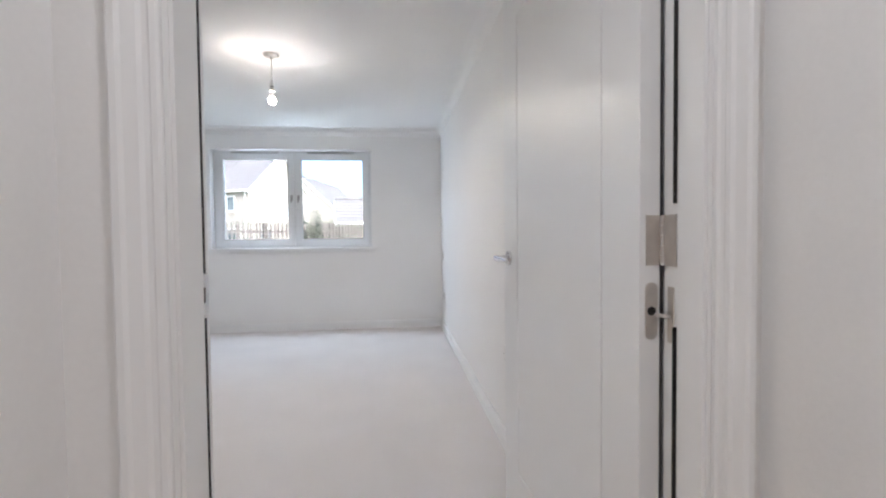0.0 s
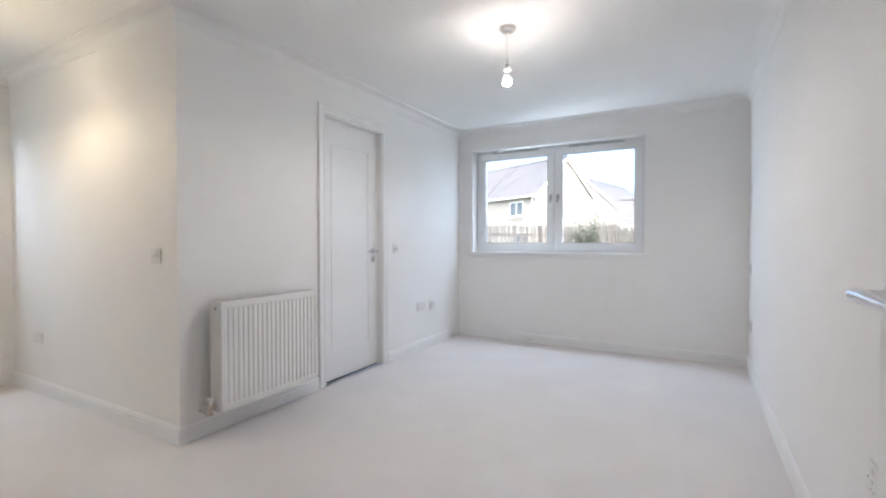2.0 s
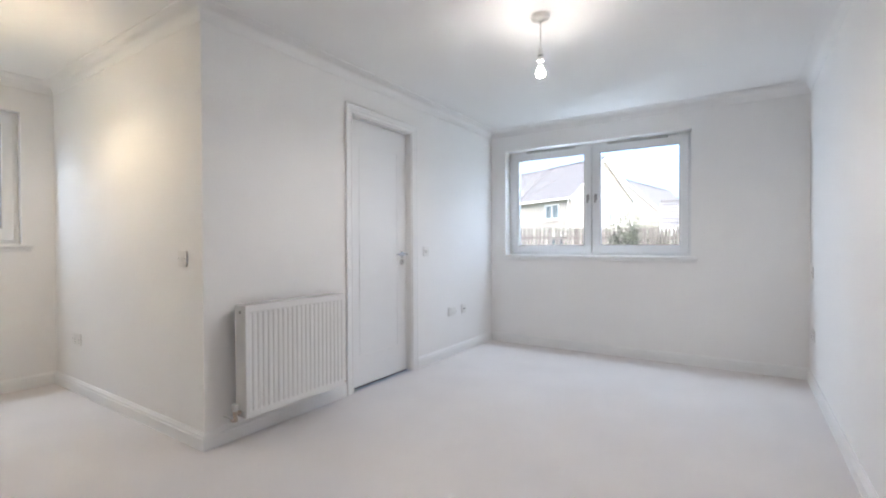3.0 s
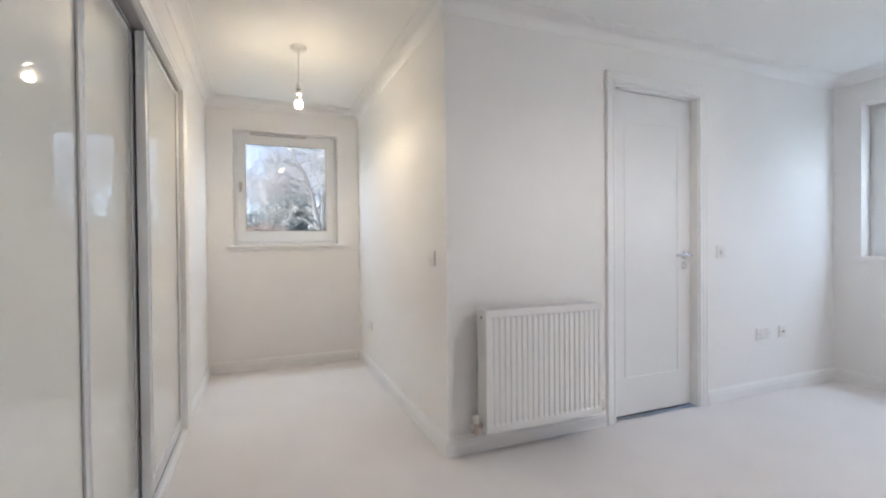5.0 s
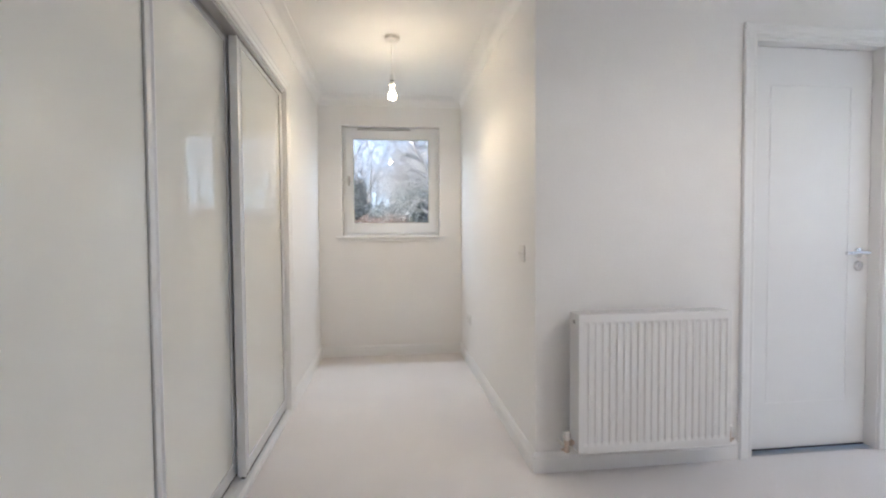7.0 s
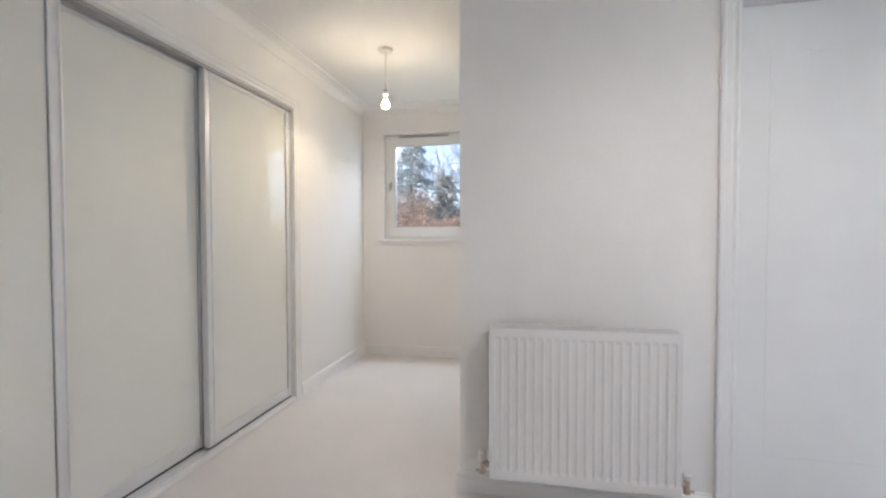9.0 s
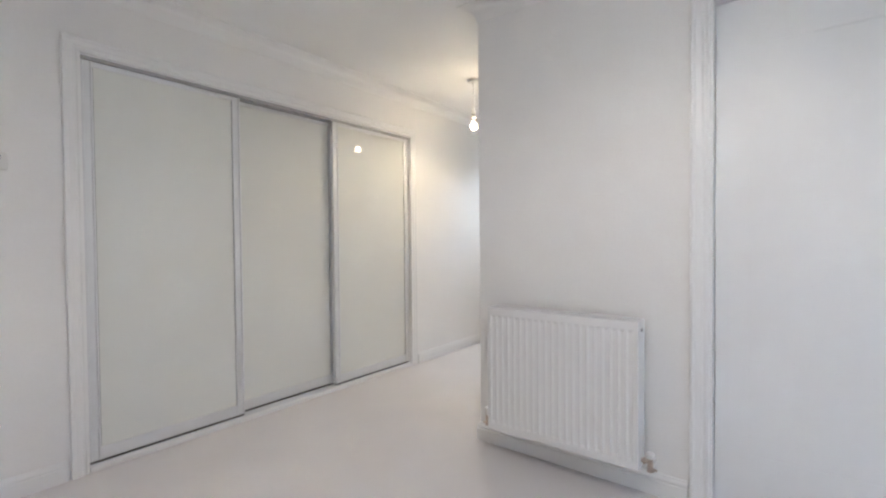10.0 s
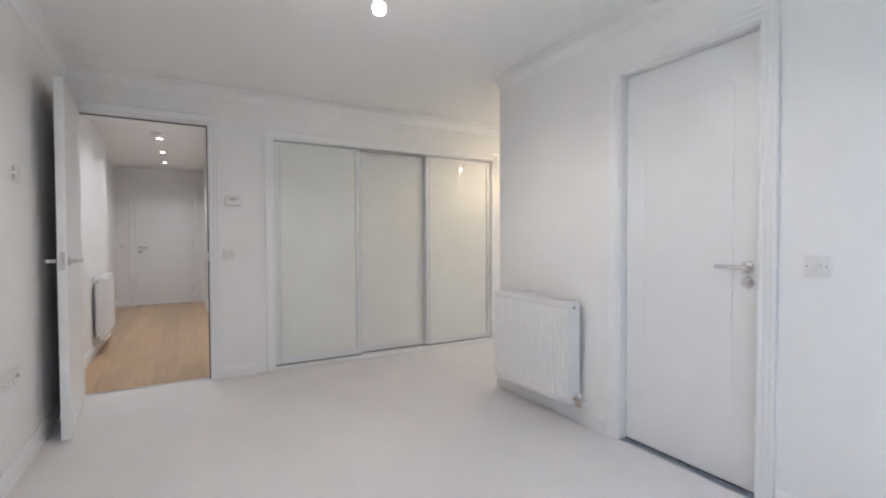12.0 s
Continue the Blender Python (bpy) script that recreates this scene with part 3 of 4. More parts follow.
def sliding_door(x0, x1, yf):
    """A framed panel whose front lies at yf."""
    z0, z1 = 0.040, WZ1 - 0.017
    d = part("sliding_door", boxed(x0 + 0.03, x1 - 0.03, yf - 0.012, yf - 0.007, z0 + 0.06, z1 - 0.02), PANEL, wardrobe, "glossy white back-painted glass panel")
    for a, c in ((x0, x0 + 0.048), (x1 - 0.048, x1)):
        b = bmesh.new()
        section = [(a, yf - 0.034), (c, yf - 0.034), (c, yf), (c - 0.007, yf + 0.002), (c - 0.012, yf - 0.004), (a + 0.012, yf - 0.004), (a + 0.007, yf + 0.002), (a, yf)]
        ends = [[b.verts.new((*p, z)) for p in section] for z in (z0, z1)]
        b.faces.new(ends[0])
        b.faces.new(ends[1])
        for k in range(8):
            b.faces.new((ends[0][k], ends[0][(k + 1) % 8], ends[1][(k + 1) % 8], ends[1][k]))
        part("stile", b, ALU, d, "silver aluminium stile")
    part("top_rail", boxed(x0 + 0.048, x1 - 0.048, yf - 0.028, yf - 0.003, z1 - 0.026, z1, 0.001, 1), ALU, d)
    b = boxed(x0 + 0.048, x1 - 0.048, yf - 0.028, yf - 0.003, z0, z0 + 0.062, 0.001, 1)
    box(b, x0 + 0.048, x1 - 0.048, yf - 0.004, yf - 0.001, z0 + 0.054, z0 + 0.062)
    part("bottom_rail", b, ALU, d)
    # dark strip added for the shade in the gap below the door
    part("brush_strip", boxed(x0 + 0.004, x1 - 0.004, yf - 0.024, yf - 0.004, 0.0293, z0), TRACK_DARK, d, "dark brush strip under the door")
    for u in (x0 + 0.049, x1 - 0.051):
        part("glazing_seal", boxed(u, u + 0.002, yf - 0.0068, yf - 0.0045, z0 + 0.063, z1 - 0.027), GREYPLASTIC, d)
    return d


sliding_door(-1.292, WX1 - 0.003, -0.016)
sliding_door(-2.045, -1.262, -0.064)
sliding_door(WX0 + 0.003, -1.998, -0.016)


# ---- windows ----
def window(name, m, opening, panes, label, sill_ends, handles, vents, y0=0.062):
    """A white casement window: x along the wall, y outwards. panes: the glass's (u0, u1) of each sash."""
    u0, u1, z0, z1 = opening
    gz0, gz1 = panes[0][2], panes[0][3]
    w = thing(name, m, label, "window", kind="structure")
    b = bmesh.new()
    f = 0.042
    box(b, u0, u0 + f, y0, y0 + 0.07, z0, z1, 0.003, 1)
    box(b, u1 - f, u1, y0, y0 + 0.07, z0, z1, 0.003, 1)
    box(b, u0 + f, u1 - f, y0 + 0.001, y0 + 0.07, z1 - f, z1, 0.003, 1)
    box(b, u0 + f, u1 - f, y0 + 0.001, y0 + 0.07, z0, z0 + f, 0.003, 1)
    for a, c in zip(panes, panes[1:]):
        mid = (a[1] + c[0]) / 2
        box(b, mid - 0.020, mid + 0.020, y0 + 0.002, y0 + 0.07, z0 + f, z1 - f)
    part("window_frame", b, UPVC, w)
    for n, (a, c, _, _) in enumerate(panes):
        left = u0 + f - 0.012 if n == 0 else (panes[n - 1][1] + a) / 2 + 0.006
        right = u1 - f + 0.012 if n == len(panes) - 1 else (c + panes[n + 1][0]) / 2 - 0.006
        low, high = z0 + f - 0.012, z1 - f + 0.012
        b = bmesh.new()
        ys, ye = y0 - 0.016, y0 + 0.05
        box(b, left, a, ys, ye, low, high, 0.005, 2)
        box(b, c, right, ys, ye, low, high, 0.005, 2)
        box(b, a - 0.002, c + 0.002, ys + 0.001, ye, gz1, high, 0.004, 2)
        box(b, a - 0.002, c + 0.002, ys + 0.001, ye, low, gz0, 0.004, 2)
        sash = part("sash", b, UPVC, w)
        b = bmesh.new()
        g = 0.006
        box(b, a, a + g, ys + 0.006, ys + 0.02, gz0, gz1)
        box(b, c - g, c, ys + 0.006, ys + 0.02, gz0, gz1)
        box(b, a + g, c - g, ys + 0.006, ys + 0.02, gz1 - g, gz1)
        box(b, a + g, c - g, ys + 0.006, ys + 0.02, gz0, gz0 + g)
        part("gasket", b, GREYPLASTIC, sash, "thin grey glazing gasket")
        pane = part("pane", boxed(a - 0.004, c + 0.004, ys + 0.02, ys + 0.026, gz0 - 0.004, gz1 + 0.004), GLASS, sash, "clear glass pane")
        pane.visible_shadow = False
        hx = handles[n]
        b = bmesh.new()
        hz = z0 + (z1 - z0) * 0.52
        box(b, hx - 0.013, hx + 0.013, ys - 0.008, ys + 0.001, hz - 0.032, hz + 0.032, 0.004)
        tube(b, (hx, ys - 0.008, hz + 0.008), (hx, ys - 0.034, hz + 0.008), 0.008, seg=14)
        box(b, hx - 0.009, hx + 0.009, ys - 0.044, ys - 0.032, hz - 0.060, hz + 0.018, 0.005)
        part("handle", b, DARKSTEEL, sash, "chrome casement handle", smooth=True)
    for a, c in vents:
        b = bmesh.new()
        box(b, a, c, y0 - 0.012, y0, z1 - 0.030, z1 - 0.006, 0.003, 1)
        v = part("trickle_vent", b, UPVC, w, "white trickle vent")
        # slots are dark bars on the face, their inner shade put into the colour
        part("slot", boxed(a + 0.01, c - 0.01, y0 - 0.0135, y0 - 0.011, z1 - 0.027, z1 - 0.021), SLOT, v)
        part("slot", boxed(a + 0.01, c - 0.01, y0 - 0.0135, y0 - 0.011, z1 - 0.014, z1 - 0.010), SLOT, v)
    s0, s1 = sill_ends
    b = bmesh.new()
    box(b, u0 + 0.001, u1 - 0.001, -0.002, y0 + 0.005, z0 - 0.001, z0 + 0.004)
    box(b, s0, s1, -0.034, -0.001, z0 - 0.022, z0 + 0.004, 0.006)
    box(b, s0 + 0.014, s1 - 0.014, -0.016, -0.001, z0 - 0.052, z0 - 0.0225, 0.004)
    part("window_sill", b, GLOSS, w, "white painted window board with moulded nosing")
    return w


window("window_1", pose(0, YN, 0), W1, [(-1.658, -0.922, 1.078, 2.024), (-0.762, -0.042, 1.078, 2.024)],
       "wide white two-sash window with closed casements", (-1.800, 0.110), (-0.882, -0.802), ((-1.57, -1.01), (-0.70, -0.13)), 0.12)
window("window_2", pose(XA, 0, 0, 0, 0, 90), W2, [(0.307, 1.004, 1.226, 2.003)],
       "square white casement window with closed sash", (0.155, 1.165), (0.268,), ((0.34, 0.84),))


# ---- radiators ----
def radiator(m, width, z0, z1, flutes, label, depth=0.10, stand=0.155):
    """A double panel radiator: x along the wall, y into it (0 is the wall), hung on brackets."""
    r = thing("radiator", m, label, "radiator")
    front, back = -stand, -stand + depth
    h = z1 - z0
    b = bmesh.new()
    pitch = (width - 0.03) / flutes
    us, ds = [0.0], [0.0]
    for k in range(flutes):
        c = 0.015 + (k + 0.5) * pitch
        for o, d in ((-0.40, 0.0), (-0.24, 0.9), (0.24, 0.9), (0.40, 0.0)):
            us.append(c + o * pitch)
            ds.append(d)
    us.append(width)
    ds.append(0.0)
    rows = []
    for z, amount in ((0, 0), (0.03, 0), (0.045, 1), (h - 0.045, 1), (h - 0.03, 0), (h, 0)):
        rows.append([b.verts.new((u, front + 0.006 * d * amount, z0 + z)) for u, d in zip(us, ds)])
    for a, c in zip(rows, rows[1:]):
        for i in range(len(us) - 1):
            b.faces.new((a[i], a[i + 1], c[i + 1], c[i]))
    part("front_panel", b, RADIATOR, r, "white enamelled fluted front panel")
    part("inner_panel", boxed(0.004, width - 0.004, front + 0.010, front + 0.018, z0 + 0.004, z1 - 0.004, 0.002, 1), RADIATOR, r)
    part("back_panel", boxed(0.004, width - 0.004, back - 0.012, back, z0 + 0.004, z1 - 0.004, 0.003, 1), RADIATOR, r)
    for a, c in ((-0.001, 0.0028), (width - 0.0028, width + 0.001)):
        side = part("side_cover", boxed(a, c, front + 0.0015, back, z0 + 0.002, z1 + 0.003, 0.001, 1), RADIATOR, r)
        part("vent_plug", lathe(bmesh.new(), [(0.009, 0), (0.009, 0.004 if a > 0.1 else -0.004), (0.005, 0.006 if a > 0.1 else -0.006)], (c if a > 0.1 else a, front + 0.05, z1 - 0.035), "X", 14), GREYPLASTIC, side)
    g = bmesh.new()
    n = int(width / 0.0125)
    for k in range(n + 1):
        u = 0.004 + k * (width - 0.0165) / n
        box(g, u, u + 0.0085, front + 0.004, back - 0.002, z1 - 0.001, z1 + 0.003)
    box(g, 0.003, width - 0.003, front + 0.002, front + 0.008, z1 - 0.001, z1 + 0.0035)
    box(g, 0.003, width - 0.003, back - 0.008, back, z1 - 0.001, z1 + 0.0035)
    part("top_grille", g, RADIATOR, r, "slotted white top grille")
    part("inner_fins", boxed(0.02, width - 0.02, front + 0.030, back - 0.025, z0 + 0.03, z1 - 0.02), RADIATOR, r)
    for u in (0.12, width - 0.12):
        part("bracket", boxed(u - 0.014, u + 0.014, back, 0.0, z0 + 0.08, z1 - 0.06, 0.001, 1), RADIATOR, r)
    for u, s, cap in ((-0.001, -1, 0.050), (width + 0.001, 1, 0.034)):
        vz, vy = z0 + 0.030, front + 0.052
        b = bmesh.new()
        tube(b, (u, vy, vz), (u + s * 0.030, vy, vz), 0.009, seg=12)
        tube(b, (u + s * 0.008, vy, vz), (u + s * 0.018, vy, vz), 0.014, seg=6)
        tube(b, (u + s * 0.034, vy, vz - 0.022), (u + s * 0.034, vy, vz + 0.014), 0.011, seg=14)
        tube(b, (u + s * 0.034, vy, vz - 0.040), (u + s * 0.034, vy, vz - 0.022), 0.014, seg=6)
        tube(b, (u + s * 0.034, vy, vz - 0.030), (u + s * 0.060, vy, vz - 0.030), 0.0055, seg=8)
        valve = part("valve", b, BRASS, r, "nickel-plated radiator valve", smooth=True)
        part("valve_cap", lathe(bmesh.new(), [(0.013, 0.014), (0.016, 0.018), (0.016, cap), (0.012, cap + 0.004)], (u + s * 0.034, vy, vz), "Z", 18), PLASTIC, valve, "white plastic valve cap", smooth=True)
        b = bmesh.new()
        tube(b, (u + s * 0.034, vy, vz - 0.034), (u + s * 0.034, 0.0, vz - 0.034), 0.0065, seg=10)
        part("pipe", b, PLASTIC, r, "white pipe tail into the wall", smooth=True)
    return r


radiator(pose(XW, 1.449, 0, 0, 0, 90), 0.722, 0.150, 0.762, 21, "white double panel radiator under the en-suite wall")
radiator(pose(HX1, -1.42, 0, 0, 0, -90), 0.80, 0.150, 0.762, 24, "white double panel radiator in the hall", 0.070, 0.100)


# ---- switches, sockets, thermostat ----
def plate(m, name, label, category, w=0.086, rockers=1, style="switch", group=""):
    """A moulded wall plate: x along the wall, y into it, centred at its origin."""
    p = thing(name, m, label, category, group)
    b = boxed(-w / 2, w / 2, -0.009, -0.0005, -0.043, 0.043, 0.0035, 2)
    face = part("faceplate", b, PLASTIC, p, smooth=True)
    for s in (-1, 1):
        part("screw", lathe(bmesh.new(), [(0.0035, 0), (0.0035, -0.0012), (0.002, -0.0016)], (s * (w / 2 - 0.012), -0.009, 0), "Y", 10), GREYPLASTIC, face)
    if style == "switch":
        for k in range(rockers):
            u = (k - (rockers - 1) / 2) * 0.022
            bm_ = boxed(u - 0.006, u + 0.006, -0.0135, -0.008, -0.011, 0.011, 0.002, 1)
            part("rocker", bm_, PLASTIC, face)
    elif style == "socket":
        for k in range(rockers):
            u = (k - (rockers - 1) / 2) * 0.060
            for du, dz, hw, hh in ((0, -0.004, 0.0022, 0.0045), (-0.011, -0.026, 0.0035, 0.0022), (0.011, -0.026, 0.0035, 0.0022)):
                part("slot", boxed(u + du - hw, u + du + hw, -0.0096, -0.0085, dz - hh, dz + hh), GREYPLASTIC, face)
            part("rocker", boxed(u - 0.006, u + 0.006, -0.0125, -0.008, 0.016, 0.034, 0.002, 1), PLASTIC, face)
    elif style == "knob":
        part("knob", lathe(bmesh.new(), [(0.017, 0), (0.016, -0.012), (0.012, -0.014), (0.003, -0.0145)], (0, -0.009, 0), "Y", 24), PLASTIC, face, "round white knob", smooth=True)
    elif style == "media":
        for dz in (-0.020, 0.020):
            part("outlet", boxed(-0.056, -0.022, -0.0115, -0.0085, dz - 0.014, dz + 0.014, 0.001, 1), GREYPLASTIC, face, "grey outlet module")
    elif style == "tv":
        part("outlet", lathe(bmesh.new(), [(0.009, 0), (0.009, -0.004), (0.004, -0.004), (0.004, -0.007)], (0, -0.009, 0), "Y", 16), GREYPLASTIC, face)
    return p


WEST, EAST, SOUTH, NORTH = 90, -90, 180, 0
SOCKETS, SWITCHES = "wall sockets", "light switches"
plate(pose(-0.142, 0, 1.022, 0, 0, SOUTH), "light_switch", "white plastic light switch beside the bedroom door", "light switch", group=SWITCHES)
plate(pose(-2.145, YB, 1.020, 0, 0, NORTH), "light_switch", "white plastic light switch on the dressing wall", "light switch", group=SWITCHES)
plate(pose(XW, 3.328, 1.030, 0, 0, WEST), "fan_switch", "white wall plate with a round knob beside the en-suite door", "switch", style="knob")
plate(pose(XW, 3.767, 0.433, 0, 0, WEST), "wall_socket", "white double power socket above the skirting", "socket", 0.146, 2, "socket", SOCKETS)
plate(pose(XW, 3.985, 0.433, 0, 0, WEST), "aerial_socket", "white single aerial outlet above the skirting", "socket", 0.086, 1, "tv", SOCKETS)
plate(pose(XE, 1.372, 0.495, 0, 0, EAST), "wall_socket", "white double power socket near the door", "socket", 0.146, 2, "socket", SOCKETS)
plate(pose(XE, 1.215, 0.49, 0, 0, EAST), "aerial_socket", "white single aerial outlet near the door", "socket", 0.086, 1, "tv", SOCKETS)
plate(pose(XE, 1.165, 1.468, 0, 0, EAST), "media_plate", "white media plate with two grey outlets high on the wall", "socket", 0.146, 2, "media", SOCKETS)
plate(pose(XE, 4.36, 0.40, 0, 0, EAST), "wall_socket", "white double power socket near the window corner", "socket", 0.146, 2, "socket", SOCKETS)
plate(pose(XE, 4.42, 0.87, 0, 0, EAST), "light_switch", "white plastic switch near the window corner", "light switch", group=SWITCHES)
plate(pose(-3.68, YB, 0.40, 0, 0, NORTH), "wall_socket", "white double power socket in the dressing area", "socket", 0.146, 2, "socket", SOCKETS)
plate(pose(1.07, HY, 1.03, 0, 0, SOUTH), "light_switch", "white plastic light switch beside the hall door", "light switch", group=SWITCHES)

stat = thing("thermostat", pose(-0.182, 0, 1.459, 0, 0, SOUTH), "white room thermostat with a small grey display", "thermostat")
body = part("body", boxed(-0.062, 0.062, -0.028, -0.0005, -0.039, 0.039, 0.012, 4), PLASTIC, stat, smooth=True)
part("display", boxed(-0.034, 0.020, -0.0292, -0.0270, 0.004, 0.022, 0.001, 1), STATGLASS, body, "small pale display")
for k in range(2):
    part("button", boxed(0.032, 0.038, -0.0295, -0.0270, 0.006 + k * 0.011, 0.013 + k * 0.011, 0.001, 1), GREYPLASTIC, body)


# ---- pendant lamps ----
def pendant(x, y, drop):
    """A bare bulb on a short flex from a ceiling rose."""
    p = thing("pendant_lamp", pose(x, y, ZC), "bare lit bulb hanging on a white flex from a ceiling rose", "lamp", "pendant lamps")
    part("ceiling_rose", lathe(bmesh.new(), [(0.050, 0), (0.050, -0.006), (0.044, -0.020), (0.030, -0.026), (0.010, -0.029), (0.006, -0.034)], seg=32), PLASTIC, p, smooth=True)
    part("flex", tube(bmesh.new(), (0, 0, -0.030), (0, 0, -0.205 - drop), 0.0032, seg=10), PLASTIC, p, "thin white flex", smooth=True)
    h = part("lampholder", lathe(bmesh.new(), [(0.006, -0.196), (0.011, -0.203), (0.0135, -0.225), (0.0135, -0.232), (0.017, -0.233), (0.017, -0.238), (0.0145, -0.240), (0.0145, -0.262), (0.018, -0.263), (0.018, -0.272), (0.015, -0.274)], (0, 0, -drop), "Z", 24), PLASTIC, p, "white plastic lampholder", smooth=True)
    # grey band: shade below the holder's collar, put into the colour
    part("holder_ring", lathe(bmesh.new(), [(0.0145, -0.2405), (0.0152, -0.2405), (0.0152, -0.250), (0.0145, -0.250)], (0, 0, -drop), "Z", 20), GREYPLASTIC, h, "shadowed ring of the holder")
    bulb = part("bulb", lathe(bmesh.new(), [(0.011, -0.272), (0.0115, -0.290), (0.016, -0.305), (0.0215, -0.320), (0.0245, -0.336), (0.0225, -0.350), (0.015, -0.361), (0.005, -0.365)], (0, 0, -drop), "Z", 24), BULBGLASS, p, "clear lit glass bulb", smooth=True)
    bulb.visible_shadow = False
    return p


for place, *_ in BULBS:
    pendant(place[0], place[1], ZC - place[2] - 0.336)

LENS = glow_material("downlight_lens", (1.0, 0.95, 0.88), 1.2)
# ---- hall: oak boards, downlights, smoke alarm ----
hall_floor = tagged(part("floor_hall", boxed(HX0, HX2, HY, -0.052, -0.03, -0.009), CARCASS), "pale oak laminate floor boards in the hall", "floor", kind="structure")
tagged(part("floor_under", boxed(XA - 0.4, XE + 0.3, -0.9, YN + 0.3, -0.2, -0.031), CARCASS), "plain slab under the rooms", "floor", kind="structure")
for hy in HALL_LIGHTS:
    d = thing("downlight", pose(0.41, hy, ZC), "round white recessed downlight, lit", "light", "hall downlights")
    part("trim_ring", lathe(bmesh.new(), [(0.027, -0.0005), (0.044, -0.0005), (0.043, -0.005), (0.030, -0.006), (0.027, -0.003)], seg=28), PLASTIC, d, smooth=True)
    part("lens", lathe(bmesh.new(), [(0.026, -0.003), (0.026, -0.0065)], seg=24), LENS, d, "glowing lens")
alarm = thing("smoke_alarm", pose(0.43, -2.02, ZC), "round white smoke alarm on the hall ceiling", "smoke alarm")
part("base", lathe(bmesh.new(), [(0.060, 0), (0.060, -0.010), (0.056, -0.012)], seg=30), PLASTIC, alarm, smooth=True)
part("cover", lathe(bmesh.new(), [(0.054, -0.012), (0.052, -0.030), (0.040, -0.040), (0.010, -0.043)], seg=30), PLASTIC, alarm, smooth=True)


# ---- outside ----
ZG = -0.35
bm = bmesh.new()
bmesh.ops.create_grid(bm, x_segments=60, y_segments=60, size=400)
for v in bm.verts:
    far = max(0.0, math.hypot(v.co.x, v.co.y) - 60)
    v.co.z = ZG + 0.004 * far * (0.6 + 0.4 * noise.noise(v.co * 0.01))
tagged(part("ground", bm, GRASS, smooth=True), "damp winter grass stretching away from the house", "ground", kind="structure")


def house(m, length, width, eave, ridge, label, gable_openings=(), side_openings=(), flip=False):
    """A rendered house: x along the eaves, y across; the gable stands at x = 0."""
    h = thing("house", m, label, "house")

    def piece(name, bmx, mat, parent, text=""):
        if flip:
            for v in bmx.verts:
                v.co.y = -v.co.y
        return part(name, bmx, mat, parent, text)

    b = bmesh.new()
    gable = [(0, 0), (width, 0), (width, eave), (width / 2, ridge), (0, eave)]
    rows = [[b.verts.new((x, y, z)) for y, z in gable] for x in (0, length)]
    b.faces.new(rows[0])
    b.faces.new(rows[1])
    for i in (0, 1, 4):
        j = (i + 1) % 5
        b.faces.new((rows[0][i], rows[0][j], rows[1][j], rows[1][i]))
    piece("wall", b, RENDERWALL, h, "cream roughcast walls")
    run = math.hypot(width / 2 + 0.25, (ridge - eave) * (1 + 0.5 / width))
    n = int(run / 0.30)
    b = bmesh.new()
    slope = math.atan2(ridge - eave, width / 2)
    for s in (1, -1):
        for k in range(n):
            a0, a1 = k / n * run, (k + 1.12) / n * run
            pts = []
            for a, lift in ((a0, 0.10), (a1, 0.055)):
                c, z = a * math.cos(slope), a * math.sin(slope)
                y0 = (-0.25 + c) if s > 0 else (width + 0.25 - c)
                pts.append((y0, eave - 0.25 * math.tan(slope) + z + lift))
            (ya, za), (yb, zb) = pts
            x0, x1 = -0.18, length + 0.18
            vs = [b.verts.new(p) for p in ((x0, ya, za), (x1, ya, za), (x1, yb, zb), (x0, yb, zb), (x0, ya, za - 0.05), (x1, ya, za - 0.05), (x1, yb, zb - 0.05), (x0, yb, zb - 0.05))]
            for f in ((0, 1, 2, 3), (4, 7, 6, 5), (0, 4, 5, 1), (2, 6, 7, 3), (0, 3, 7, 4), (1, 5, 6, 2)):
                b.faces.new([vs[i] for i in f])
    roof = piece("roof", b, ROOFTILE, h, "grey concrete tiled roof in even courses")
    piece("ridge_tiles", tube(bmesh.new(), (-0.18, width / 2, ridge + 0.10), (length + 0.18, width / 2, ridge + 0.10), 0.10, seg=8), ROOFTILE, roof)
    for s in (1, -1):
        y0 = -0.27 if s > 0 else width + 0.27
        b = bmesh.new()
        box(b, -0.18, length + 0.18, min(y0, y0 - s * 0.11), max(y0, y0 - s * 0.11), eave - 0.25, eave - 0.12, 0.02)
        piece("gutter", b, UPVC, h, "white gutter")
        tip, foot = (width / 2, ridge + 0.02), (y0, eave - 0.27 * math.tan(slope) + 0.02)
        b = bmesh.new()
        rows = []
        for x in (-0.20, -0.16):
            rows.append([b.verts.new((x, *p)) for p in (foot, tip, (tip[0], tip[1] - 0.18), (foot[0], foot[1] - 0.18))])
        b.faces.new(rows[0])
        b.faces.new(rows[1])
        for i in range(4):
            b.faces.new((rows[0][i], rows[0][(i + 1) % 4], rows[1][(i + 1) % 4], rows[1][i]))
        piece("bargeboard", b, UPVC, h, "white bargeboard")
    piece("downpipe", tube(bmesh.new(), (0.25, -0.10, 0), (0.25, -0.10, eave - 0.15), 0.04, seg=10), UPVC, h)
    for side, group in ((True, gable_openings), (False, side_openings)):
        for u, z, w, hh in group:
            fr, pn, sl = bmesh.new(), bmesh.new(), bmesh.new()

            def put(bmx, a0, a1, d0, d1, c0, c1):
                if side:
                    box(bmx, d0, d1, a0, a1, c0, c1)
                else:
                    box(bmx, a0, a1, d0, d1, c0, c1)

            f = 0.07
            put(fr, u, u + f, -0.03, 0.02, z, z + hh)
